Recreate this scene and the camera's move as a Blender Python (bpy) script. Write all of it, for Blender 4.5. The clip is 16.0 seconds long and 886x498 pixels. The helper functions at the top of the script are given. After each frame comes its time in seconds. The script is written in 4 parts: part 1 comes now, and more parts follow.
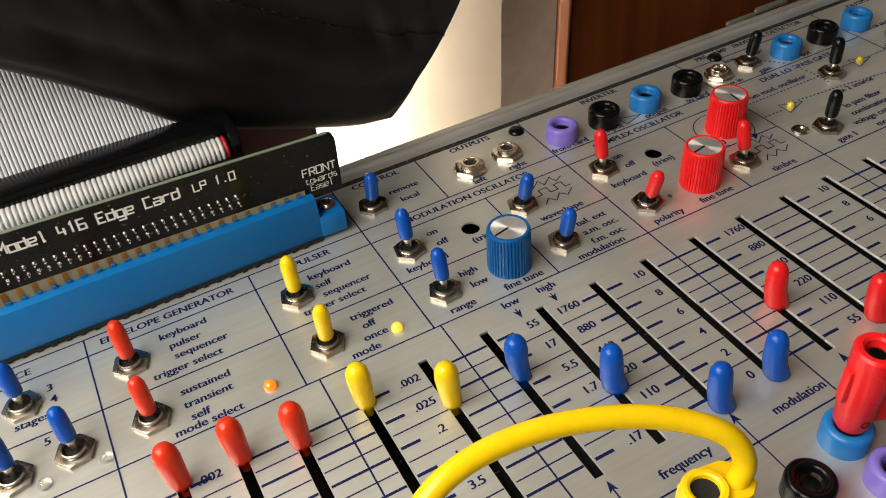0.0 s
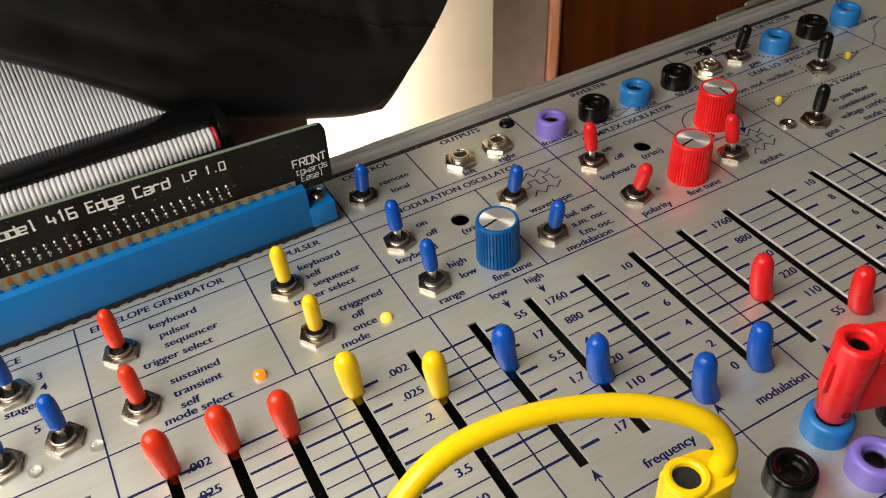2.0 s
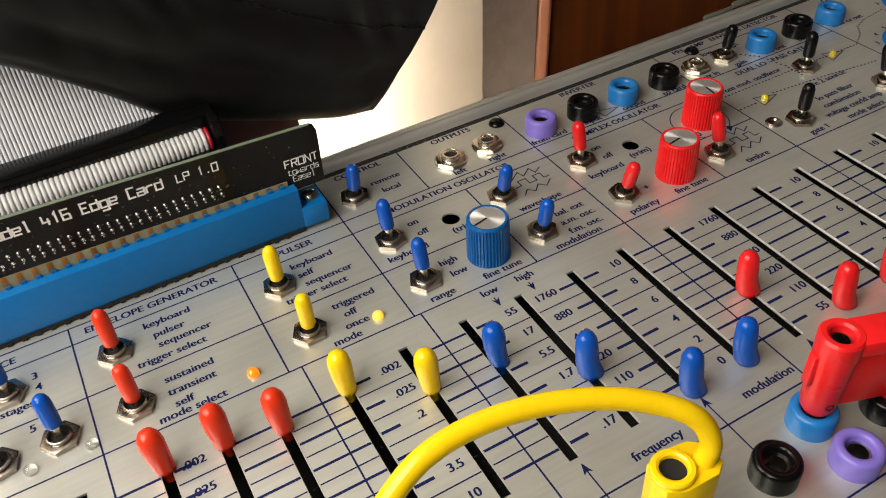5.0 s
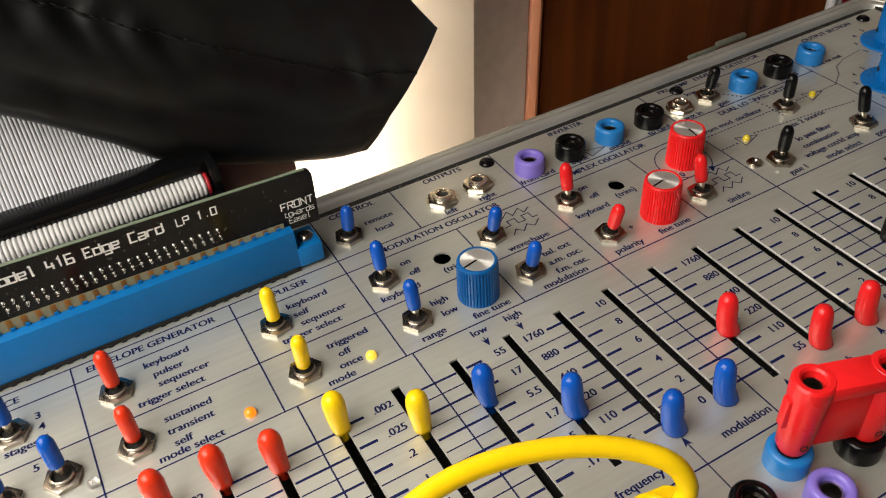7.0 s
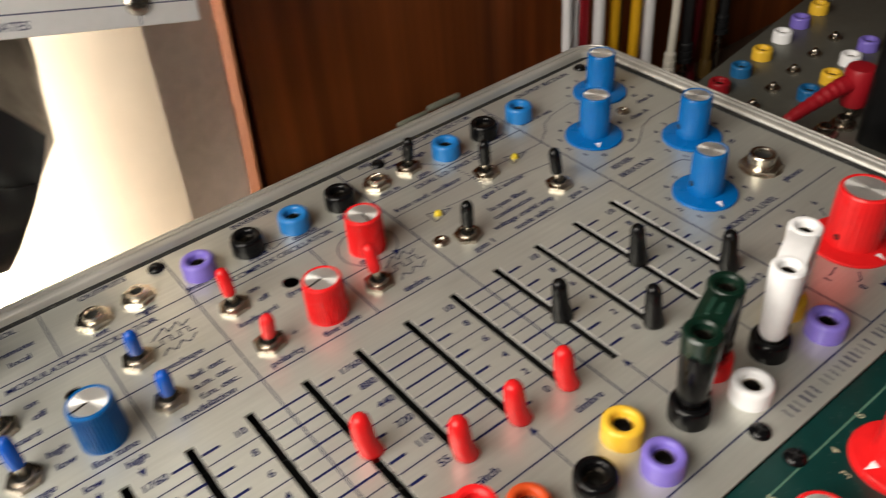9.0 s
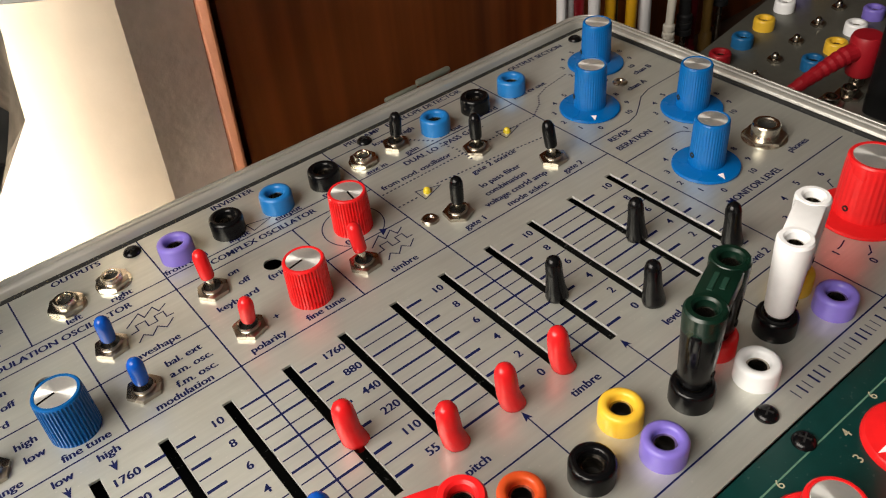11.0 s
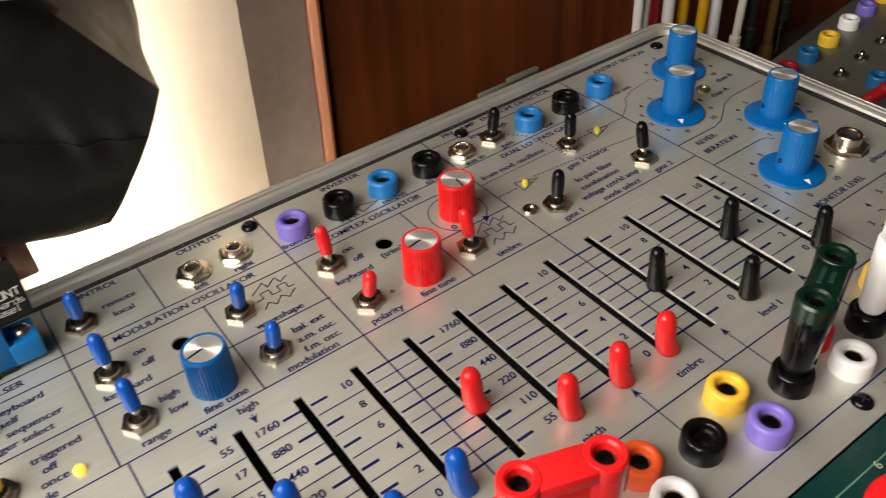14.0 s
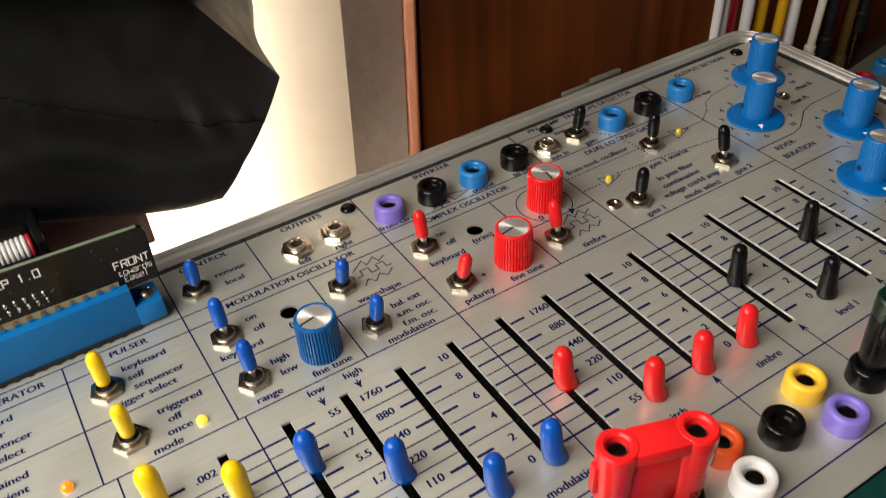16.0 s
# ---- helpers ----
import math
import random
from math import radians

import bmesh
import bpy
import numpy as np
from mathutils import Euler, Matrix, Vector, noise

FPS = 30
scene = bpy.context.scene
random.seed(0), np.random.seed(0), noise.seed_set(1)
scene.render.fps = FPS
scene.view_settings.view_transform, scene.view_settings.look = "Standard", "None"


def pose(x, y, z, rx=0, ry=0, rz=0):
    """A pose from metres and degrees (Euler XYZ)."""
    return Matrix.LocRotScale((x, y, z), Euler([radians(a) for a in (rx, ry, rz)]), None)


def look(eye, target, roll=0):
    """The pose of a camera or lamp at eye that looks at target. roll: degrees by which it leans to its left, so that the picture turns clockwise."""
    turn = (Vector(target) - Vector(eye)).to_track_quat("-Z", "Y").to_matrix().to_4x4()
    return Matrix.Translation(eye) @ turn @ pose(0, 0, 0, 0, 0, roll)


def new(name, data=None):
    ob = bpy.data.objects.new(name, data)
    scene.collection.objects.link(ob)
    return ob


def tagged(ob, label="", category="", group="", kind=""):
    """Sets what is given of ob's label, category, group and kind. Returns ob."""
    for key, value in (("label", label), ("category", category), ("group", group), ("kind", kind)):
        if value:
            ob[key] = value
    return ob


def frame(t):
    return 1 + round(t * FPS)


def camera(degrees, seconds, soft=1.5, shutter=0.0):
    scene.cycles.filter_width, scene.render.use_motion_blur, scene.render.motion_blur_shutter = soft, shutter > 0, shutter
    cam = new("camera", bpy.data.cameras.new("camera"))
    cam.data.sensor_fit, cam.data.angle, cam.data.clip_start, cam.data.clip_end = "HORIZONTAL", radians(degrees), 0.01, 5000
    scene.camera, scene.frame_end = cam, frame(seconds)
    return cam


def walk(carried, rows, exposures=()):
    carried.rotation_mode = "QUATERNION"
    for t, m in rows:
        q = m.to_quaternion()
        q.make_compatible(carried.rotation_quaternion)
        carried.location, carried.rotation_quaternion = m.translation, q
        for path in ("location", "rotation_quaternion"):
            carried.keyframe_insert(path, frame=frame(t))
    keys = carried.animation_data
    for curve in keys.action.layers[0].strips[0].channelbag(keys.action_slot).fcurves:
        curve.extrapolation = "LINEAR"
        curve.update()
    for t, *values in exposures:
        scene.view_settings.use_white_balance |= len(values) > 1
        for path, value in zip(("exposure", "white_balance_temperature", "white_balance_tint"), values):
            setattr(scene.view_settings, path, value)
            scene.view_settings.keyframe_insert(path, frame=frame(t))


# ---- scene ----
cam = camera(56.73, 16.0, soft=1.1, shutter=0.5)
PATH = [
    (0, (-0.07058, -0.13313, 0.16188), (0.24261, 0.55353, -0.49418), -5.80),
    (0.5, (-0.07041, -0.13422, 0.16122), (0.24357, 0.55098, -0.49599), -5.88),
    (1, (-0.07086, -0.13384, 0.15944), (0.24394, 0.54889, -0.49994), -5.84),
    (1.5, (-0.07084, -0.13454, 0.15940), (0.24373, 0.54477, -0.50361), -5.59),
    (2, (-0.07021, -0.13501, 0.16240), (0.24697, 0.54295, -0.50074), -5.15),
    (2.5, (-0.07027, -0.13534, 0.16458), (0.25157, 0.54224, -0.49671), -4.89),
    (3, (-0.07066, -0.13587, 0.16208), (0.25386, 0.54046, -0.49919), -4.83),
    (3.5, (-0.06993, -0.13742, 0.16215), (0.25465, 0.53740, -0.50063), -4.94),
    (4, (-0.06971, -0.13786, 0.16289), (0.25533, 0.53869, -0.49790), -5.06),
    (4.2, (-0.06954, -0.13703, 0.16310), (0.25588, 0.53862, -0.49841), -5.12),
    (6.3, (-0.07375, -0.13786, 0.16506), (0.25225, 0.53379, -0.50023), -4.86),
    (6.5, (-0.07380, -0.13778, 0.16532), (0.25525, 0.53578, -0.49653), -4.86),
    (7, (-0.06973, -0.13927, 0.17499), (0.26737, 0.54170, -0.47513), -4.73),
    (7.5, (-0.06790, -0.13924, 0.17307), (0.27639, 0.54359, -0.47129), -4.34),
    (8, (-0.05789, -0.13854, 0.17530), (0.30044, 0.54098, -0.46490), -4.47),
    (8.5, (-0.02058, -0.14355, 0.17304), (0.37986, 0.51838, -0.46060), -4.87),
    (9, (0.01436, -0.15396, 0.17167), (0.45966, 0.48275, -0.45785), -5.19),
    (9.2, (0.02257, -0.15582, 0.17105), (0.47973, 0.47336, -0.45756), -5.16),
    (11.3, (0.02142, -0.14736, 0.16146), (0.45453, 0.47791, -0.48773), -6.04),
    (11.5, (0.02051, -0.14592, 0.16358), (0.45445, 0.47394, -0.49023), -5.75),
    (12, (0.02181, -0.14492, 0.16450), (0.45649, 0.47590, -0.48791), -5.70),
    (12.5, (0.01921, -0.14521, 0.16711), (0.45455, 0.47817, -0.48242), -5.53),
    (13, (0.01621, -0.14542, 0.16817), (0.45157, 0.48100, -0.47841), -5.40),
    (13.5, (0.00958, -0.14518, 0.16995), (0.44332, 0.48587, -0.47320), -4.92),
    (14, (-0.01068, -0.14430, 0.17066), (0.41492, 0.49396, -0.47081), -4.01),
    (14.5, (-0.02198, -0.14350, 0.17435), (0.39042, 0.50674, -0.46371), -3.68),
    (15, (-0.02904, -0.14479, 0.17570), (0.37371, 0.51498, -0.45873), -3.52),
    (15.5, (-0.03256, -0.14405, 0.18252), (0.36208, 0.52468, -0.44760), -3.82),
    (16, (-0.03223, -0.14766, 0.17915), (0.35064, 0.51716, -0.46227), -3.69),
]
walk(cam, [(t, look(eye, target, roll)) for t, eye, target, roll in PATH], ((0, -0.33), (4.0, -0.3), (7.5, -0.18), (9.0, 0.14), (13.5, 0.14), (15.0, 0.0), (16, 0.0)))

# one panel unit is 1.0776 mm; U turns panel units into metres
U = 0.0010776

# ---- light ----
world = bpy.data.worlds.new("sky_world")
scene.world = world
world.use_nodes = True
wn = world.node_tree.nodes
sky = wn.new("ShaderNodeTexSky")
sky.sky_type, sky.sun_disc = "NISHITA", False
sky.sun_elevation, sky.sun_rotation = radians(28), radians(250)
wn["Background"].inputs["Strength"].default_value = 0.10
world.node_tree.links.new(sky.outputs[0], wn["Background"].inputs["Color"])


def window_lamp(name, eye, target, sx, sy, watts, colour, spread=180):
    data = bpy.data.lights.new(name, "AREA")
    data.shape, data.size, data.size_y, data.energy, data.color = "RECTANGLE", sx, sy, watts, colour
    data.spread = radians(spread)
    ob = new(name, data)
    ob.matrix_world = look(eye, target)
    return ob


# Added lamp hung close over the panel as daylight from the left; no window.
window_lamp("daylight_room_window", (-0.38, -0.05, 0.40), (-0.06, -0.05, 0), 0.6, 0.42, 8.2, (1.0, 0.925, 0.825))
# added strip lamp hidden behind the bag grazes and whitens the cream wall
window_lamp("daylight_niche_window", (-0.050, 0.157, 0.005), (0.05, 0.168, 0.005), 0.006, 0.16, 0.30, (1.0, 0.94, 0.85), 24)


# ---- materials ----
def node(tree, kind, **values):
    n = tree.nodes.new(kind)
    for key, value in values.items():
        n.inputs[key.replace("_", " ")].default_value = value
    return n


def material(name, base, rough=0.5, metal=0.0, var=0.12, scale=300.0, stretch=(1, 1, 1), bump=0.0, coat=0.0, rough_var=0.08, spots=0.0, radial=False, random_tint=0.0, spec=0.5):
    mat = bpy.data.materials.new(name)
    mat.use_nodes = True
    tree = mat.node_tree
    link = tree.links.new
    bsdf = tree.nodes["Principled BSDF"]
    coord = tree.nodes.new("ShaderNodeTexCoord")
    mapping = tree.nodes.new("ShaderNodeMapping")
    mapping.inputs["Scale"].default_value = stretch
    link(coord.outputs["Object"], mapping.inputs["Vector"])
    fine = node(tree, "ShaderNodeTexNoise", Scale=scale, Detail=4.0)
    wide = node(tree, "ShaderNodeTexNoise", Scale=scale / 14, Detail=3.0)
    link(mapping.outputs[0], fine.inputs["Vector"])
    link(coord.outputs["Object"], wide.inputs["Vector"])
    both = tree.nodes.new("ShaderNodeMath")
    both.operation = "ADD"
    link(fine.outputs["Fac"], both.inputs[0])
    link(wide.outputs["Fac"], both.inputs[1])
    ramp = tree.nodes.new("ShaderNodeMapRange")
    ramp.inputs["From Min"].default_value, ramp.inputs["From Max"].default_value = 0.6, 1.4
    ramp.inputs["To Min"].default_value, ramp.inputs["To Max"].default_value = 1 - var, 1 + var
    link(both.outputs[0], ramp.inputs["Value"])
    value = ramp.outputs[0]
    if random_tint:
        info = tree.nodes.new("ShaderNodeObjectInfo")
        tint = tree.nodes.new("ShaderNodeMapRange")
        tint.inputs["To Min"].default_value, tint.inputs["To Max"].default_value = 1 - random_tint, 1 + random_tint
        link(info.outputs["Random"], tint.inputs["Value"])
        times = tree.nodes.new("ShaderNodeMath")
        times.operation = "MULTIPLY"
        link(value, times.inputs[0])
        link(tint.outputs[0], times.inputs[1])
        value = times.outputs[0]
    colour = tree.nodes.new("ShaderNodeVectorMath")
    colour.operation = "SCALE"
    colour.inputs[0].default_value = base
    link(value, colour.inputs["Scale"])
    out = colour.outputs[0]
    if spots:
        dust = node(tree, "ShaderNodeTexNoise", Scale=900.0, Detail=1.0)
        link(coord.outputs["Object"], dust.inputs["Vector"])
        cut = tree.nodes.new("ShaderNodeMapRange")
        cut.inputs["From Min"].default_value, cut.inputs["From Max"].default_value = 0.71, 0.75
        cut.inputs["To Max"].default_value = spots
        link(dust.outputs["Fac"], cut.inputs["Value"])
        mix = tree.nodes.new("ShaderNodeMix")
        mix.data_type = "RGBA"
        link(cut.outputs[0], mix.inputs["Factor"])
        link(out, mix.inputs["A"])
        mix.inputs["B"].default_value = (0.75, 0.72, 0.66, 1)
        out = mix.outputs["Result"]
    link(out, bsdf.inputs["Base Color"])
    rr = tree.nodes.new("ShaderNodeMapRange")
    rr.inputs["From Min"].default_value, rr.inputs["From Max"].default_value = 0.3, 0.7
    rr.inputs["To Min"].default_value, rr.inputs["To Max"].default_value = max(0.02, rough - rough_var), min(1, rough + rough_var)
    link(wide.outputs["Fac"], rr.inputs["Value"])
    link(rr.outputs[0], bsdf.inputs["Roughness"])
    bsdf.inputs["Metallic"].default_value = metal
    bsdf.inputs["Specular IOR Level"].default_value = spec
    bsdf.inputs["Coat Weight"].default_value = coat
    bsdf.inputs["Coat Roughness"].default_value = 0.12
    if radial:
        tangent = tree.nodes.new("ShaderNodeTangent")
        tangent.direction_type, tangent.axis = "RADIAL", "Z"
        link(tangent.outputs[0], bsdf.inputs["Tangent"])
        bsdf.inputs["Anisotropic"].default_value = 0.92
    if bump:
        b = tree.nodes.new("ShaderNodeBump")
        b.inputs["Strength"].default_value, b.inputs["Distance"].default_value = 1.0, bump
        link(fine.outputs["Fac"], b.inputs["Height"])
        link(b.outputs[0], bsdf.inputs["Normal"])
    return mat


ALU = material("satin_aluminium", (0.58, 0.585, 0.53), 0.34, 0.6, 0.09, 700, (0.06, 1, 1), 0.000004, rough_var=0.05, spots=0.35)
RIM = material("case_aluminium", (0.54, 0.53, 0.49), 0.42, 0.55, 0.16, 500, (0.1, 1, 1), 0.00002, spots=0.2)
CHROME = material("nickel_plate", (0.40, 0.355, 0.30), 0.27, 1.0, 0.10, 700, rough_var=0.08)
NICKEL = material("bright_nickel", (0.74, 0.68, 0.58), 0.26, 1.0, 0.10, 700, rough_var=0.06)
DISC = material("spun_aluminium", (0.92, 0.91, 0.88), 0.40, 0.8, 0.05, 900, rough_var=0.04, radial=True)
NAVY = material("navy_ink", (0.004, 0.008, 0.060), 0.7, 0.0, 0.15, 900, spec=0.2)
BLUE = material("blue_vinyl", (0.004, 0.072, 0.40), 0.22, 0.0, 0.08, 400, spec=0.32, random_tint=0.06)
KNOB_BLUE = material("blue_knob_plastic", (0.002, 0.088, 0.30), 0.32, 0.0, 0.08, 400, spec=0.3, bump=0.00001)
SKIRT_BLUE = material("bright_blue_plastic", (0.001, 0.12, 0.40), 0.24, 0.0, 0.06, 400, spec=0.3)
JACK_BLUE = material("light_blue_plastic", (0.012, 0.165, 0.47), 0.34, 0.0, 0.06, 400)
RED = material("red_vinyl", (0.66, 0.014, 0.016), 0.22, 0.0, 0.08, 400, spec=0.35, random_tint=0.06)
ORANGE_RED = material("orange_red_vinyl", (0.70, 0.040, 0.012), 0.22, 0.0, 0.08, 400, spec=0.35, random_tint=0.06)
KNOB_RED = material("red_knob_plastic", (0.72, 0.014, 0.016), 0.30, 0.0, 0.08, 400, spec=0.3, bump=0.00001)
YELLOW = material("yellow_vinyl", (0.88, 0.58, 0.006), 0.22, 0.0, 0.07, 400, spec=0.35, random_tint=0.05)
JACK_YELLOW = material("soft_yellow_plastic", (0.84, 0.51, 0.04), 0.36, 0.0, 0.06, 400)
PURPLE = material("violet_plastic", (0.20, 0.15, 0.56), 0.34, 0.0, 0.07, 400)
WHITE = material("white_plastic", (0.90, 0.90, 0.91), 0.36, 0.0, 0.05, 400)
ORANGE = material("orange_plastic", (0.80, 0.10, 0.02), 0.36, 0.0, 0.05, 400)
BLACK = material("black_plastic", (0.004, 0.004, 0.0045), 0.20, 0.0, 0.25, 500, rough_var=0.06, spec=0.24)
MATT_BLACK = material("matt_black", (0.010, 0.010, 0.010), 0.75, 0.0, 0.35, 900, bump=0.00005, spots=0.25)
# Near-black that puts shade into hollows and gaps; also the connector's black feet.
SHADE_BLACK = material("shade_black", (0.006, 0.006, 0.006), 0.9, 0.0, 0.3, 300)
GREEN_TOP = material("dark_green_plastic", (0.003, 0.017, 0.010), 0.28, 0.0, 0.2, 500)
PCB = material("black_solder_mask", (0.007, 0.006, 0.0055), 0.24, 0.0, 0.3, 300, spots=0.1, spec=0.3)
PCB_EDGE = material("fibreglass_edge", (0.16, 0.20, 0.14), 0.6, 0.0, 0.2, 800)
# Raw cut metal made paler, so the lit slot edge is in its colour.
LIT_RAW_ALU = material("lit_raw_aluminium", (0.88, 0.87, 0.84), 0.32, 0.7, 0.06, 800)
GRIT = material("golden_grit", (0.36, 0.28, 0.10), 0.4, 0.6, 0.4, 1500)
HINGE = material("dull_zinc", (0.25, 0.26, 0.21), 0.36, 0.5, 0.12, 400)
SILK = material("white_silkscreen", (0.78, 0.77, 0.74), 0.5, 0.0, 0.08, 1500)
GOLD = material("tarnished_gold_pad", (0.44, 0.17, 0.03), 0.34, 0.6, 0.5, 900, random_tint=0.2)
PAD_GAP = material("bare_laminate", (0.30, 0.27, 0.15), 0.55, 0.0, 0.25, 500)
SOLDER = material("solder_tin", (0.66, 0.64, 0.60), 0.24, 1.0, 0.15, 1500)
CONN_BLUE = material("connector_blue", (0.003, 0.15, 0.44), 0.36, 0.0, 0.08, 350, spec=0.3, bump=0.00001)
CABLE_GREY = material("grey_ribbon_pvc", (0.43, 0.44, 0.47), 0.42, 0.0, 0.08, 500, random_tint=0.05)
RIB_WHITE = material("pale_ribbon_pvc", (0.54, 0.54, 0.54), 0.42, 0.0, 0.08, 500, random_tint=0.05)
LEATHER = material("black_leatherette", (0.0042, 0.0045, 0.0050), 0.44, 0.0, 0.25, 1400, bump=0.00004, rough_var=0.08, spec=0.40)
THREAD = material("black_thread", (0.006, 0.006, 0.006), 0.6, 0.0, 0.2, 1200, spec=0.25)
MAROON = material("dark_maroon_board", (0.06, 0.006, 0.012), 0.5, 0.0, 0.2, 200)
WHITE_PANEL = material("white_module_panel", (0.88, 0.88, 0.88), 0.42, 0.0, 0.04, 400)
GREY_INK = material("slate_ink", (0.10, 0.11, 0.18), 0.5, 0.0, 0.1, 900)
FAR_BLUE = material("dull_blue_plastic", (0.010, 0.12, 0.30), 0.4, 0.0, 0.06, 400)
FAR_PANEL = material("dull_grey_panel", (0.17, 0.17, 0.145), 0.42, 0.5, 0.10, 300)
GREEN_LINE = material("pale_green_trace", (0.10, 0.21, 0.15), 0.4, 0.0, 0.2, 900)
BOARD_GREEN = material("dark_green_board", (0.003, 0.038, 0.034), 0.34, 0.0, 0.2, 250, spots=0.05)
GILT = material("gilt_trace", (0.46, 0.44, 0.30), 0.4, 0.1, 0.15, 900)
LED_AMBER = material("amber_led", (0.50, 0.14, 0.006), 0.10, 0.0, 0.05, 600, coat=0.5)
LED_LIME = material("lime_led", (0.62, 0.50, 0.05), 0.12, 0.0, 0.05, 600, coat=0.5)
LED_YELLOW = material("yellow_led", (0.72, 0.55, 0.03), 0.12, 0.0, 0.05, 600, coat=0.5)
CREAM = material("cream_plaster", (0.66, 0.545, 0.41), 0.85, 0.0, 0.06, 60, bump=0.0003)
GREY_WALL = material("grey_plaster", (0.70, 0.61, 0.56), 0.85, 0.0, 0.13, 160, bump=0.0004)
ROOM_WALL = material("room_plaster", (0.36, 0.34, 0.31), 0.9, 0.0, 0.05, 20)
CEILING_PAINT = material("white_ceiling_paint", (0.78, 0.77, 0.74), 0.9, 0.0, 0.03, 20)
WOOD = material("mahogany_veneer", (0.185, 0.049, 0.0115), 0.40, 0.0, 0.85, 75, (1, 1, 0.03), 0.00006, spec=0.25)
WOOD_TRIM = material("light_mahogany_edge", (0.23, 0.082, 0.034), 0.6, 0.0, 0.25, 120, (1, 1, 0.05), spec=0.2)
TABLE = material("dark_table_wood", (0.07, 0.045, 0.03), 0.5, 0.0, 0.3, 40, (0.08, 1, 1))
CORD = {
    "white": material("white_cord", (0.66, 0.65, 0.66), 0.45, 0, 0.06, 200),
    "red": material("red_cord", (0.34, 0.008, 0.016), 0.45, 0, 0.08, 200),
    "yellow": material("yellow_cord", (0.62, 0.33, 0.008), 0.45, 0, 0.08, 200),
    "black": material("black_cord", (0.012, 0.012, 0.013), 0.45, 0, 0.1, 200),
    "maroon": material("maroon_cord", (0.13, 0.006, 0.012), 0.45, 0, 0.1, 200),
    "brown": material("brown_cord", (0.16, 0.09, 0.02), 0.45, 0, 0.1, 200),
    "cream": material("cream_cord", (0.62, 0.58, 0.50), 0.45, 0, 0.1, 200),
}
for led, glow, power in ((LED_LIME, (1.0, 0.62, 0.06, 1), 0.9), (LED_AMBER, (1.0, 0.26, 0.01, 1), 1.0)):
    lit = led.node_tree.nodes["Principled BSDF"]
    lit.inputs["Emission Color"].default_value, lit.inputs["Emission Strength"].default_value = glow, power
CLEAR = bpy.data.materials.new("clear_lens")
CLEAR.use_nodes = True
cb = CLEAR.node_tree.nodes["Principled BSDF"]
cb.inputs["Base Color"].default_value = (0.9, 0.9, 0.88, 1)
cb.inputs["Roughness"].default_value, cb.inputs["Transmission Weight"].default_value = 0.06, 0.85


# ---- mesh helpers (panel units in, metres out) ----
def finish(bm, mat, name, smooth=35):
    bmesh.ops.scale(bm, vec=(U, U, U), verts=bm.verts)
    bmesh.ops.recalc_face_normals(bm, faces=bm.faces)
    mesh = bpy.data.meshes.new(name)
    bm.to_mesh(mesh)
    bm.free()
    mesh.materials.append(mat)
    if smooth:
        mesh.polygons.foreach_set("use_smooth", [True] * len(mesh.polygons))
        mesh.set_sharp_from_angle(angle=radians(smooth))
    return mesh


def thing(name, x, y, z, label, category, group="", turn=0):
    ob = new(name)
    ob.empty_display_size = 0.005
    ob.matrix_world = pose(x * U, y * U, z * U, 0, 0, turn)
    return tagged(ob, label, category, group)


def part(name, bm, mat, parent, label="", at=(0, 0, 0), rot=(0, 0, 0), smooth=35):
    mesh = bm if isinstance(bm, bpy.types.Mesh) else finish(bm, mat, name, smooth)
    ob = new(name, mesh)
    ob.parent = parent
    ob.matrix_basis = pose(at[0] * U, at[1] * U, at[2] * U, *rot)
    return tagged(ob, label)


def lathe(profile, n=32, bm=None, flute=0.0, lo=0, hi=0):
    """Turns (radius, z) round z; rows lo to hi are fluted."""
    bm = bm or bmesh.new()
    rings = []
    for i, (r, z) in enumerate(profile):
        if r < 1e-6:
            rings.append([bm.verts.new((0, 0, z))])
            continue
        ring = []
        for k in range(n):
            a = 2 * math.pi * k / n
            rr = r - (flute if flute and lo <= i <= hi and k % 4 in (0, 1) else 0)
            ring.append(bm.verts.new((rr * math.cos(a), rr * math.sin(a), z)))
        rings.append(ring)
    for a, b in zip(rings, rings[1:]):
        for k in range(n):
            m = (k + 1) % n
            if len(a) == 1 and len(b) == 1:
                continue
            if len(a) == 1:
                bm.faces.new((a[0], b[k], b[m]))
            elif len(b) == 1:
                bm.faces.new((a[k], a[m], b[0]))
            else:
                bm.faces.new((a[k], a[m], b[m], b[k]))
    return bm


def box(x0, x1, y0, y1, z0, z1, bevel=0.0, bm=None, seg=2):
    bm = bm or bmesh.new()
    v = [bm.verts.new((x, y, z)) for x in (x0, x1) for y in (y0, y1) for z in (z0, z1)]
    fs = [bm.faces.new([v[i] for i in q]) for q in ((0, 1, 3, 2), (4, 6, 7, 5), (0, 4, 5, 1), (2, 3, 7, 6), (0, 2, 6, 4), (1, 5, 7, 3))]
    if bevel:
        bmesh.ops.bevel(bm, geom=list({e for f in fs for e in f.edges}), offset=bevel, segments=seg, affect="EDGES", profile=0.5)
    return bm


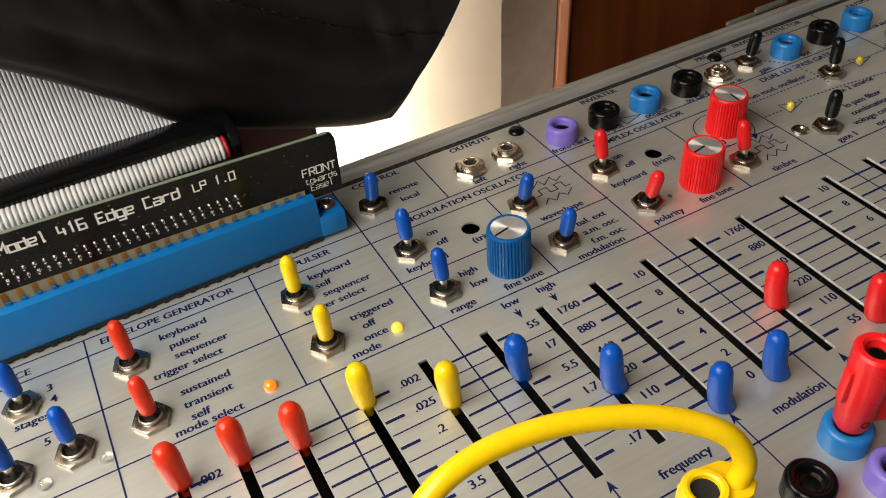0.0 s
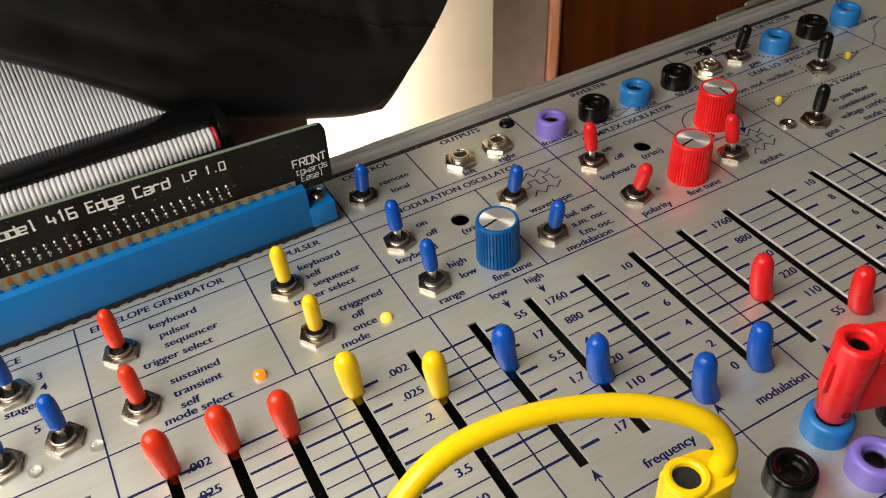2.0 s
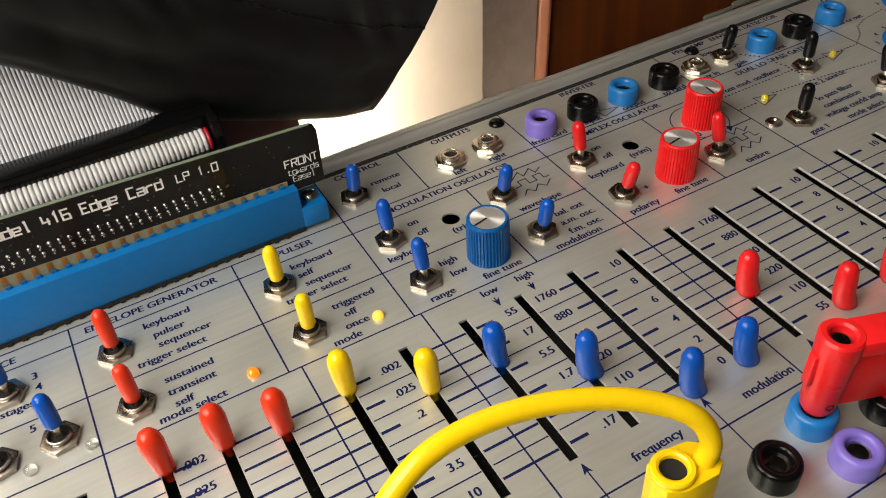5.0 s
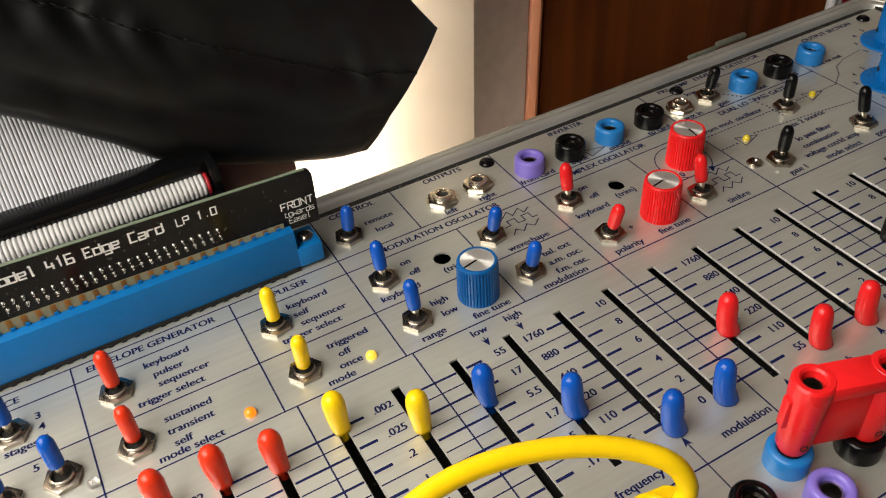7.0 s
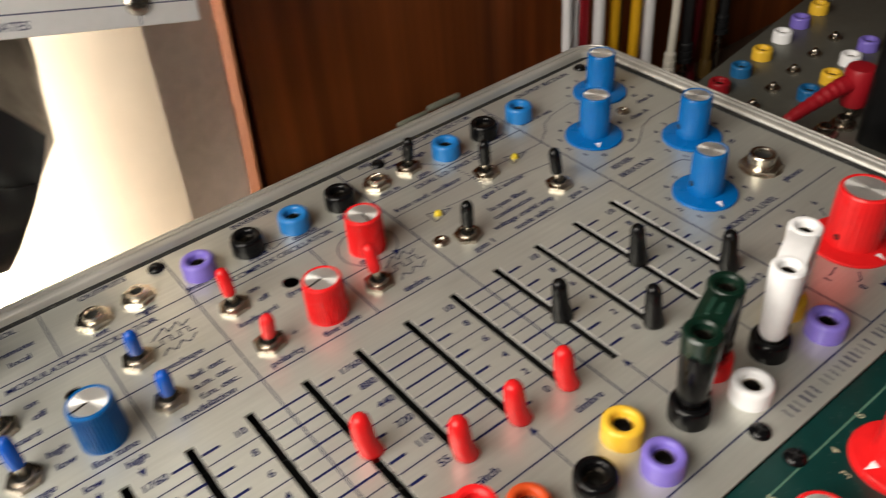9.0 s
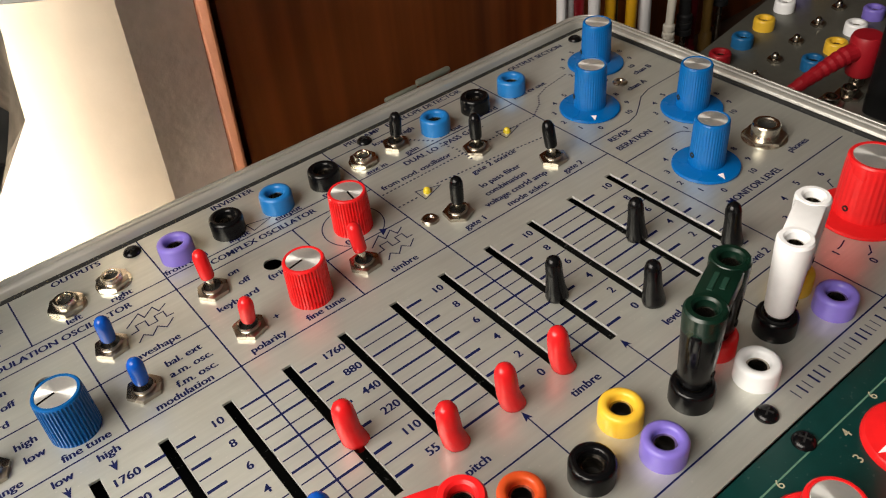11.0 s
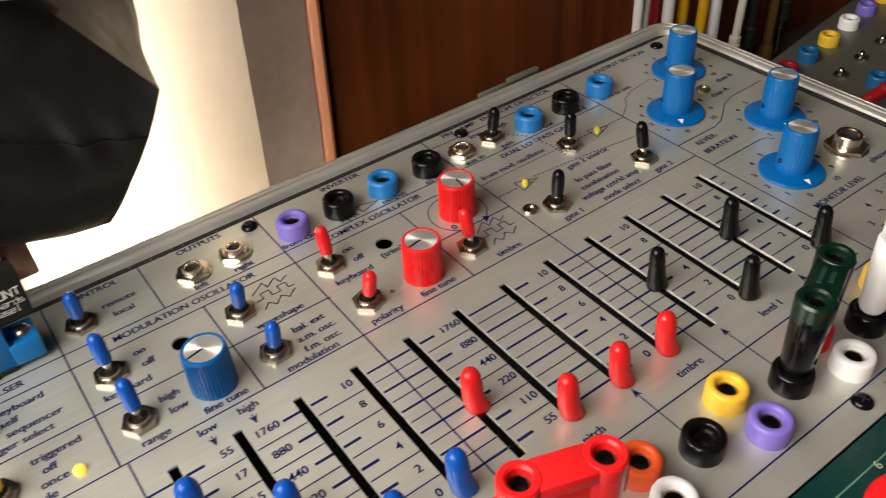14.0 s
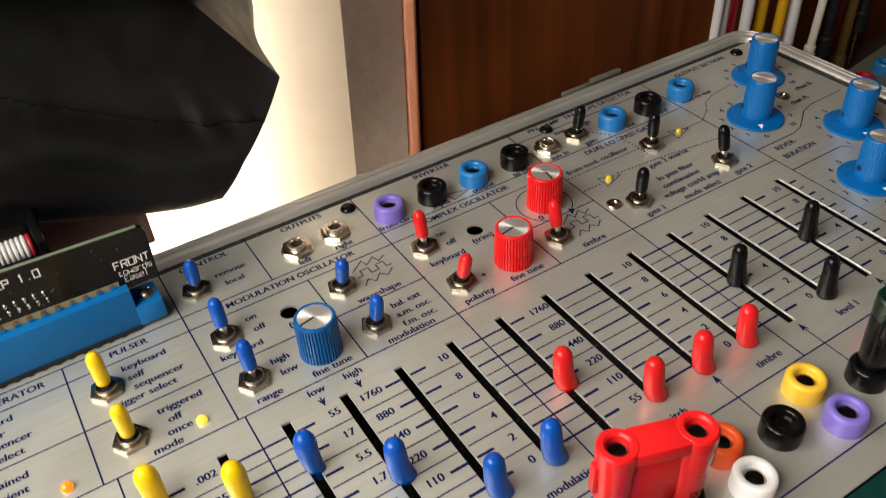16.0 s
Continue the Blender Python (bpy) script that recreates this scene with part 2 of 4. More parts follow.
def prism(outline, z0, z1, bevel=0.0, bm=None, lean=0.0):
    bm = bm or bmesh.new()
    lo = [bm.verts.new((x + lean * z0, y, z0)) for x, y in outline]
    hi = [bm.verts.new((x + lean * z1, y, z1)) for x, y in outline]
    n = len(outline)
    bm.faces.new(lo[::-1])
    top = bm.faces.new(hi)
    for k in range(n):
        bm.faces.new((lo[k], lo[(k + 1) % n], hi[(k + 1) % n], hi[k]))
    if bevel:
        bmesh.ops.bevel(bm, geom=list(top.edges), offset=bevel, segments=2, affect="EDGES", profile=0.5)
    return bm


def smooth_path(points, steps=8):
    pts = [Vector(p) for p in points]
    pts = [2 * pts[0] - pts[1]] + pts + [2 * pts[-1] - pts[-2]]
    out = []
    for i in range(1, len(pts) - 2):
        a, b, c, d = pts[i - 1:i + 3]
        for k in range(steps):
            t = k / steps
            out.append(0.5 * (2 * b + (c - a) * t + (2 * a - 5 * b + 4 * c - d) * t * t + (3 * b - a - 3 * c + d) * t ** 3))
    return out + [pts[-2]]


def tube(path, radius, n=10, bm=None, radii=None):
    bm = bm or bmesh.new()
    rings = []
    normal = None
    for i, p in enumerate(path):
        d = (path[min(i + 1, len(path) - 1)] - path[max(i - 1, 0)]).normalized()
        if normal is None:
            normal = d.orthogonal().normalized()
        normal = (normal - d * normal.dot(d)).normalized()
        side = d.cross(normal)
        r = radii[i] if radii else radius
        rings.append([bm.verts.new(p + r * (math.cos(2 * math.pi * k / n) * normal + math.sin(2 * math.pi * k / n) * side)) for k in range(n)])
    for a, b in zip(rings, rings[1:]):
        for k in range(n):
            bm.faces.new((a[k], a[(k + 1) % n], b[(k + 1) % n], b[k]))
    bm.faces.new(rings[0][::-1])
    bm.faces.new(rings[-1])
    return bm


def flat_line(bm, points, width, z=0.0, closed=False):
    """A printed stroke of flat quads along 2D points."""
    pts = [Vector(p) for p in points]
    if closed:
        pts.append(pts[0])
    for a, b in zip(pts, pts[1:]):
        d = (b - a).normalized()
        s = Vector((-d.y, d.x)) * width / 2
        e = d * width * 0.3
        bm.faces.new([bm.verts.new((q.x, q.y, z)) for q in (a - e - s, b + e - s, b + e + s, a - e + s)])
    return bm


PENDING = []


def word(text, x, y, parent, mat, size=3.32, rot=(0, 0, 0), z=0.09, bold=0.005, align="CENTER", spacing=1.0):
    """A printed word whose middle stands at x, y."""
    curve = bpy.data.curves.new("lettering", "FONT")
    curve.body, curve.size, curve.align_x, curve.align_y = text, size * U, align, "CENTER"
    curve.offset, curve.resolution_u, curve.space_character = bold * size * U, 3, spacing
    ob = bpy.data.objects.new("lettering_curve", curve)
    scene.collection.objects.link(ob)
    PENDING.append((ob, parent, mat, (x + 0.2, y + (0.15 if rot[0] == 0 else 0), z), rot))


def print_words():
    bpy.context.view_layer.update()
    graph = bpy.context.evaluated_depsgraph_get()
    for ob, parent, mat, at, rot in PENDING:
        mesh = bpy.data.meshes.new_from_object(ob.evaluated_get(graph))
        if mat is NAVY:
            # a second strike beside the first gives the heavy printed weight
            heavy = bmesh.new()
            heavy.from_mesh(mesh)
            twin = bmesh.ops.duplicate(heavy, geom=heavy.verts[:] + heavy.edges[:] + heavy.faces[:])["geom"]
            bmesh.ops.translate(heavy, vec=(0.058 * ob.data.size, 0, 0.01 * U), verts=[v for v in twin if isinstance(v, bmesh.types.BMVert)])
            heavy.to_mesh(mesh)
            heavy.free()
        mesh.materials.clear()
        mesh.materials.append(mat)
        part("lettering", mesh, mat, parent, "", at, rot)
    for ob, *_ in PENDING:
        curve = ob.data
        bpy.data.objects.remove(ob)
        bpy.data.curves.remove(curve)
    PENDING.clear()


# ---- the room ----
def structure(name, bm, mat, label, category, smooth=0):
    return tagged(new(name, finish(bm, mat, name, smooth)), label, category, kind="structure")


structure("floor", box(-1600, 1800, -2300, 500, -760, -750), TABLE, "dark wooden floor of the room", "floor")
structure("ceiling", box(-1600, 1800, -2300, 500, 1700, 1710), CEILING_PAINT, "plain white ceiling", "ceiling")
structure("wall_right", box(1800, 1820, -2300, 500, -750, 1700), ROOM_WALL, "plain pale plaster wall", "wall")
structure("wall_front", box(-1600, 1800, -2320, -2300, -750, 1700), ROOM_WALL, "plain pale plaster wall", "wall")
structure("wall_left", box(-1620, -1600, -2300, 500, -750, 1700), ROOM_WALL, "plain pale plaster wall", "wall")
# pale wall that runs back from the corner at 89, 138 and the grey strip beside the door frame
structure("wall_back_cream", prism([(89.4, 138.8), (-900, 330), (-900, 360), (89.4, 160)], -750, 1700, lean=0.042), CREAM, "cream plaster wall brightened by a hidden lamp", "wall")
structure("wall_back_grey", prism([(89.4, 138.8), (115.6, 138.4), (115.6, 160), (89.4, 160)], -750, 1700, lean=0.042), GREY_WALL, "shaded grey plaster strip beside the wooden frame", "wall")
structure("trim", prism([(115.6, 138.6), (116.4, 136.6), (118.4, 133.8), (119.2, 133.6), (119.6, 134.2), (119.6, 160), (115.6, 160)], -750, 1250, lean=0.042), WOOD_TRIM, "light mahogany edge of the door frame", "frame")
structure("door_1", prism([(123.6, 138.5), (1000, 138.5), (1000, 160), (123.6, 160)], -750, 1250, lean=0.042), WOOD, "closed mahogany veneer door", "door")
# Near-black strip holds the shade of the door gap in its colour.
structure("door_rebate", prism([(119.6, 146), (123.6, 146), (123.6, 160), (119.6, 160)], -750, 1250, lean=0.042), SHADE_BLACK, "gap between frame and door, its shade painted black", "gap")
structure("wall_over_door", box(115, 1000, 139, 160, 1250, 1700), ROOM_WALL, "plain plaster above the door", "wall")
structure("wall_back", box(1000, 1800, 139, 160, -750, 1700), ROOM_WALL, "plain plaster wall beyond the door", "wall")
table = thing("table", 100, 0, -78, "dark wooden table under the synthesizer", "table")
part("tabletop", box(-600, 700, -420, 134, -20, 0, 2), TABLE, table)
for tx in (-570, 670):
    for ty in (-390, 110):
        part("leg", box(tx - 20, tx + 20, ty - 20, ty + 20, -671.5, -20, 2), TABLE, table)

# ---- the synthesizer ----
synth = thing("synthesizer", 0, 0, 0, "silver aluminium synthesizer with coloured switches, sliders and jacks", "synthesizer")
SLOT = 16.5
X0, X1, Y0, Y1 = -160.0, 252.0, -91.3, 76.1
LEFT_SLOTS = {-1: -17.2, -2: -34.3, -3: -51.2, -4: -64.2, -5: -77.7, -6: -95.5, -7: -113, -8: -126, -9: -139}


def slot_x(k):
    return LEFT_SLOTS.get(k, k * SLOT) - 0.25


slots = [slot_x(k) for k in range(-9, 12)]


def panel_plate():
    """One plate with through slots and two round trim holes."""
    bm = bmesh.new()
    half, top, bottom = 1.3, 0.3, -47.8
    holes = [(17.2, 37.3, 2.7), (82.9, 37.4, 2.7)]
    band0, band1 = 33.8, 40.8
    cuts = {X0, X1}
    for q in slots:
        cuts |= {q - half - 0.15, q + half - 0.15}
    for hx, _, _ in holes:
        cuts |= {hx - 3.5, hx + 3.5}
    cuts = sorted(cuts)
    rows = (Y0, bottom, top, band0, band1, Y1)
    for y0, y1 in zip(rows, rows[1:]):
        for x0, x1 in zip(cuts, cuts[1:]):
            mid = (x0 + x1) / 2
            if y0 == bottom and any(abs(mid - q + 0.15) < half for q in slots):
                continue
            if y1 == band1 and any(abs(mid - hx) < 3.5 for hx, _, _ in holes):
                continue
            bm.faces.new([bm.verts.new(p) for p in ((x0, y0, 0), (x1, y0, 0), (x1, y1, 0), (x0, y1, 0))])
    n = 32
    for hx, hy, rad in holes:
        xs = [c for c in cuts if hx - 3.6 < c < hx + 3.6]
        ring = []
        for k in range(n):
            a = 2 * math.pi * (k + 0.5) / n
            c, q = math.cos(a), math.sin(a)
            m = 3.5 / max(abs(c), abs(q))
            ox = min(xs, key=lambda v: abs(v - hx - c * m)) if abs(q) > abs(c) and min(abs(v - hx - c * m) for v in xs) < 0.2 else hx + c * m
            ring.append((bm.verts.new((ox, min(max(hy + q * m, band0), band1), 0)), bm.verts.new((hx + c * rad, hy + q * rad, 0))))
        for k in range(n):
            (oa, ia), (ob_, ib) = ring[k], ring[(k + 1) % n]
            bm.faces.new((oa, ob_, ib, ia))
        for sx in (-1, 1):
            for yy, sy in ((band0, -1), (band1, 1)):
                near = sorted(ring, key=lambda p: abs(p[0].co.x - hx - sx * 3.5) + abs(p[0].co.y - yy))[:2]
                bm.faces.new((near[0][0], near[1][0], bm.verts.new((hx + sx * 3.5, yy, 0))))
    bmesh.ops.remove_doubles(bm, verts=bm.verts, dist=1e-4)
    geom = bmesh.ops.extrude_face_region(bm, geom=bm.faces[:])
    bmesh.ops.translate(bm, vec=(0, 0, -0.7), verts=[v for v in geom["geom"] if isinstance(v, bmesh.types.BMVert)])
    return bm


part("panel", panel_plate(), ALU, synth, "silver satin panel with navy printing", smooth=0)
# Pale strip on the right wall only: the light caught there is painted in.
for q in slots:
    edge_bm = bmesh.new()
    ends = [[edge_bm.verts.new((q - 0.15 + 1.3 + dx, y, z)) for dx, z in ((-0.08, -0.66), (-0.08, -0.2), (0.06, 0.03), (0.06, -0.66))] for y in (-47.7, 0.2)]
    for i in range(4):
        edge_bm.faces.new((ends[0][i], ends[0][(i + 1) % 4], ends[1][(i + 1) % 4], ends[1][i]))
    part("slot_edge", edge_bm, LIT_RAW_ALU, synth, "raw edge of a slider slot, painted bright on its lit side", smooth=0)
grit = bmesh.new()
grain = random.Random(11)
for i in range(420):
    along, g = grain.uniform(-20, 330), grain.uniform(0.06, 0.16)
    if along < 252:
        gx, gy, gz = along, grain.uniform(76.5, 78.8), -0.51
    else:
        gx, gy, gz = grain.uniform(252.5, 253.3), 78 - (along - 252), 0.98
    corners = [grit.verts.new((gx + g * a, gy + g * b, gz + c * g)) for a, b, c in ((1, 0, 0), (-0.5, 0.8, 0), (-0.5, -0.8, 0), (0, 0, 1.2))]
    for tri in ((0, 1, 3), (1, 2, 3), (2, 0, 3)):
        grit.faces.new([corners[v] for v in tri])
tagged(part("grit", grit, GRIT, synth, "golden grit in the black gap", smooth=0), kind="stuff")
part("tray_floor", box(X0, 252, -60, 60, -16, -15), MATT_BLACK, synth, "matt black inside of the case", smooth=0)
part("tray_back", box(X0, 253.4, 76.3, 78.9, -60, -0.5), MATT_BLACK, synth, smooth=0)
part("tray_side", box(252.4, 253.4, -90, 78.9, -60, 1.0), MATT_BLACK, synth, smooth=0)


def rim_outline(x0, x1, y0, y1, r):
    pts = [(x0, y0), (x1, y0)]
    for k in range(9):
        a = math.pi / 2 * k / 8
        pts.append((x1 - r + r * math.cos(a), y1 - r + r * math.sin(a)))
    pts.append((x0, y1))
    return pts


def rim():
    bm = bmesh.new()
    outer, inner = rim_outline(-170, 260.6, -91, 85.2, 12), rim_outline(-170, 253.6, -91, 79.0, 7)
    n = len(outer)
    rows = []
    for f, z in ((0, -50), (0, 1.5), (0.08, 2.1), (0.34, 2.2), (0.38, 1.5), (0.44, 1.5), (0.48, 2.3), (0.66, 2.4), (0.70, 1.7), (0.74, 1.7), (0.78, 2.3), (0.92, 2.0), (1, 0.9), (1, -76)):
        ring = [(a[0] + f * (b[0] - a[0]), a[1] + f * (b[1] - a[1])) for a, b in zip(inner, outer)]
        rows.append([bm.verts.new((x, y, z)) for x, y in ring])
    for a, b in zip(rows, rows[1:]):
        for k in range(1, n - 1):
            bm.faces.new((a[k], a[k + 1], b[k + 1], b[k]))
    return bm


part("case_rim", rim(), RIM, synth, "worn aluminium rim of the case", smooth=50)
part("case_side", box(-170, -164, -87, 79, -76, 1.5, 0.6), RIM, synth)
part("case_bottom", box(-168, 252, -87, 79, -78, -76), MATT_BLACK, synth)
hinge = part("hinge", tube([Vector((158.6, 87.4, 1.0)), Vector((159.4, 87.4, 1.0)), Vector((172, 87.4, 1.0)), Vector((172.8, 87.4, 1.0))], 1.0, 14, None, [0.7, 1.0, 1.0, 0.7]), HINGE, synth, "dull metal hinge barrel on the rim")
part("hinge_barrel", tube([Vector((173.4, 87.7, 1.9)), Vector((174.2, 87.7, 1.9)), Vector((188, 87.7, 1.9)), Vector((188.8, 87.7, 1.9))], 1.35, 14, None, [1.0, 1.35, 1.35, 1.0]), HINGE, hinge)
part("hinge_leaf", box(160, 188, 85.4, 86.3, -14, 0.9, 0.2), HINGE, hinge)

# printing on the panel
def mitred(bm, points, width, z, closed=False):
    """A flat stroke along 2D points, mitred where it bends."""
    pts = [Vector(p) for p in points]
    n = len(pts)
    rows = []
    for i, p in enumerate(pts):
        before = (p - pts[i - 1]).normalized() if i or closed else None
        after = (pts[(i + 1) % n] - p).normalized() if i < n - 1 or closed else None
        before, after = before or after, after or before
        d = (before + after).normalized()
        half = width / 2 / max(0.35, d.dot(before))
        side = Vector((-d.y, d.x)) * half
        rows.append([bm.verts.new((q.x, q.y, z)) for q in (p - side, p + side)])
    for i in range(n if closed else n - 1):
        a, b = rows[i], rows[(i + 1) % n]
        bm.faces.new((a[0], b[0], b[1], a[1]))
    return bm


def stroke(points, width, z, closed=False, name="printed_line"):
    part(name, mitred(bmesh.new(), points, width, z, closed), NAVY, synth, smooth=0)


def wedge(points, name="arrow_head"):
    bm = bmesh.new()
    bm.faces.new([bm.verts.new((x, y, 0.085)) for x, y in points])
    part(name, bm, NAVY, synth, smooth=0)


LEVELS = [-4.0 - 8.0 * i for i in range(6)]
for y, x0, x1 in ((53.4, -160, 124), (46.9, -160, 124), (27.2, -160, 58), (27.2, 94.9, 124), (8.2, -160, 190), (-58.2, -160, 189.5), (-83.8, -160, 250), (70.3, 124, 190), (53.4, 124, 190), (-37.4, 190, 248), (0.6, 190, 214), (16.0, 190, 209)):
    stroke([(x0, y), (x1, y)], 0.44, 0.06)
for x, y0, y1 in ((-134, 53.4, -58.2), (-89.3, 53.4, -58.2), (-44.5, 53.4, 8.2), (-41.25, 8.2, -58.2), (-10.0, 76, 8.2), (-8.25, 8.2, -58.2), (18.8, 76, 53.4), (27.7, 46.9, 8.2), (57.3, 76, -58.2), (95.0, 46.9, 8.2), (123.9, 76, -58.2), (190, 76, -83.8)):
    stroke([(x, y0), (x, y1)], 0.44, 0.065)
FULL = {-4: 1, -3: 1, -1: 1, 3: 1, 5: 1, 7: 1, 9: 1}
for k in range(-9, 12):
    a, b = slot_x(k) + 1.4, slot_x(k + 1) - 1.6
    dy = -0.9 if k < -2 else 0.0
    if k < 11:
        for i in range(6):
            if k in FULL or k < -5:
                stroke([(a, LEVELS[i] + dy), (b, LEVELS[i] + dy)], 0.7, 0.07)
            if i < 5:
                stroke([(a, LEVELS[i] - 4 + dy), (b, LEVELS[i] - 4 + dy)], 0.38, 0.07)
for k in (-5, -2, 0, 2, 4, 6, 8, 10, 11):
    for y in [v - (0.9 if k < -2 else 0) for v in LEVELS]:
        stroke([(slot_x(k) + 1.4, y), (slot_x(k) + (6.2 if k < 11 else 4.6), y)], 0.85, 0.08)
for y in LEVELS:
    stroke([(2 * SLOT - 1.5, y), (2 * SLOT - 6.6, y)], 0.85, 0.08)
    stroke([(11 * SLOT + 1.5, y - 4), (11 * SLOT + 3.6, y - 4)], 0.5, 0.08)


def arrow(x, y0, y1):
    stroke([(x, y0), (x, y1)], 0.36, 0.07)
    s = 1 if y1 > y0 else -1
    wedge(((x, y1 + s * 1.2), (x - 1.1, y1 - s * 1.8), (x, y1 - s * 1.0), (x + 1.1, y1 - s * 1.8)))


for k in range(0, 12, 2):
    arrow(k * SLOT, -69, -50.5)
arrow(10.6, 2.9, 0.6)
arrow(21.3, 2.9, 0.6)
# rounded guide lines of the output section
stroke([(209, 16), (214, 17.3), (219, 20.5), (224, 24), (230, 25.8), (248, 26.2)], 0.36, 0.06)
stroke([(214, 0.6), (216.5, -0.2), (218, -2.5)], 0.36, 0.06)


def dotted(points, gap=1.5):
    bm = bmesh.new()
    for a, b in zip(points, points[1:]):
        a, b = Vector(a), Vector(b)
        n = max(1, int((b - a).length / gap))
        for k in range(n):
            p = a.lerp(b, k / n)
            flat_line(bm, [(p.x - 0.25, p.y), (p.x + 0.25, p.y)], 0.55, 0.07)
    part("dotted_line", bm, NAVY, synth, smooth=0)["kind"] = "stuff"


dotted([(125, 33), (133, 33)])
dotted([(125, 41.6), (189, 41.6), (196, 46), (200, 50.5), (206, 53), (219, 54.8)])
dotted([(141, 34.5), (163, 32.5), (186, 29.5)])
dotted([(150, 61), (155, 55), (157.5, 45), (157.5, 36)])
for cx, cy in ((136.6, 33.2), (177, 41)):
    stroke([(cx - 3.4, cy + 2.7), (cx + 4.4, cy), (cx - 3.4, cy - 2.7)], 0.34, 0.07, True)
stroke([(85.8, 59.2), (93.5, 57.2), (86.5, 55.0)], 0.34, 0.07, True)
for ox, oy in ((40.5, 38.6), (107.6, 19.6)):
    stroke([(ox, oy + 3.2), (ox + 4.6, oy + 6.6), (ox + 5.4, oy + 4), (ox + 8.6, oy + 6.4), (ox + 9.4, oy + 3.6), (ox + 12, oy + 5.2)], 0.36, 0.07)
    stroke([(ox, oy), (ox + 2.2, oy + 0.2), (ox + 2.2, oy + 2.6), (ox + 5, oy + 2.6), (ox + 5, oy), (ox + 7.6, oy), (ox + 7.6, oy + 2.6), (ox + 10.2, oy + 2.6), (ox + 10.2, oy), (ox + 12.2, oy)], 0.36, 0.07)
    stroke([(ox + 0.5, oy - 4.4), (ox + 2.6, oy - 2.2), (ox + 4.4, oy - 4.2), (ox + 6.8, oy - 1.8), (ox + 8.6, oy - 3.8), (ox + 11.4, oy - 1.6)], 0.36, 0.07)
arc = [(109.5 + 9.4 * math.cos(a), 35.4 + 9.4 * math.sin(a)) for a in [radians(-120 - 11 * i) for i in range(28)]]
stroke(arc, 0.34, 0.07)
wedge(((arc[-1][0] - 1.2, arc[-1][1] - 2.2), (arc[-1][0] + 1.5, arc[-1][1] - 0.2), (arc[-1][0] - 0.6, arc[-1][1] + 1.1)))

WORDS = [("ENVELOPE GENERATOR", -68, 50.1), ("PULSER", -27, 50.3), ("CONTROL", 3.6, 73.8), ("MODULATION OSCILLATOR", 23.6, 50.1), ("OUTPUTS", 37.6, 74.0), ("COMPLEX OSCILLATOR", 87.2, 50.2), ("INVERTER", 88.6, 74.0),
         ("PRE - AMP   ENVELOPE DETECTOR", 157, 74.0), ("DUAL LO - PASS GATE", 156, 50.2), ("OUTPUT SECTION", 219, 72.2), ("REVER-", 200.4, 12.3), ("BERATION", 201.5, 7.2), ("MONITOR LEVEL", 207.4, -34.3), ("SOURCE", -109.5, 49.6),
         ("trigger select", -67.8, 30.2), ("mode select", -68, 10.4), ("trigger select", -28, 30.8), ("mode", -28, 10.4), ("range", -0.4, 10.9), ("fine tune", 18.0, 10.7), ("waveshape", 42.8, 29.2), ("modulation", 42.6, 9.9),
         ("keyboard", -0.4, 30.6), ("(trim)", 18.4, 31.8), ("left", 30.6, 55.4), ("right", 44.2, 55.5), ("from card", 64, 55.2), ("input", 81.2, 55.3), ("output", 98, 54.9), ("to card", 115.4, 54.6), ("keyboard", 68, 30.5), ("(trim)", 82.4, 32.4),
         ("polarity", 66.4, 10.7), ("fine tune", 84, 10.8), ("timbre", 110.1, 10.7), ("aux in", 131.6, 54.9), ("gain", 146.2, 55.2), ("env out", 162.6, 55.3), ("to card", 179.2, 55.4), ("mod cv out", 200, 55.6), ("from mod. oscillator", 140, 44.2),
         ("gate 2 source", 161, 30.6), ("gate 1", 136.5, 10.7), ("mode select", 157, 10.4), ("gate 2", 176.8, 10.7), ("frequency", 16.4, -54.4), ("modulation", 48.6, -54.2), ("pitch", 82, -53.8), ("timbre", 115.2, -53.8), ("level 1", 148.2, -53.2),
         ("level 2", 181.2, -53.8), ("phones", 234.1, -30.8), ("stages", -105, 32.5), ("low", 10.4, 5.2), ("high", 21.3, 5.3), ("remote", 9.2, 65.3), ("local", 9.0, 60.2), ("low", 141.2, 67.2), ("high", 152.4, 66.4), ("chan A", 229, 30.4), ("chan B", 239, 36.6), ("0", 103.8, 29.6)]
for text, x, y in WORDS:
    word(text, x, y, synth, NAVY)
for text, x, y in (("keyboard", -72.2, 43.0), ("pulser", -70.6, 38.6), ("sequencer", -70.2, 34.6), ("sustained", -72, 22.0), ("transient", -72.2, 17.6), ("self", -71.6, 13.4), ("keyboard", -31.0, 43.0), ("self", -30.4, 38.8), ("sequencer", -29.8, 34.8), ("triggered", -27.2, 22.6), ("off", -25.6, 18.4), ("once", -27.0, 14.2),
                   ("on", 4.8, 41.6), ("off", 5.4, 36.4), ("high", 4.4, 21.6), ("low", 5.2, 16.4), ("bal. ext", 42.6, 21.8), ("a.m. osc.", 42.0, 17.6), ("f.m. osc.", 42.0, 13.4), ("on", 70.6, 42.0), ("off", 71.2, 36.6), ("+", 71.6, 17.4),
                   ("lo pass filter", 149, 23.3), ("combination", 147.4, 19.0), ("voltage cntrld amp", 143.8, 14.7), ("3", -100.6, 41.2), ("4", -100.2, 37.0), ("5", -99.8, 32.6), ("5", -103.4, 24.4)):
    word(text, x, y, synth, NAVY, align="LEFT")
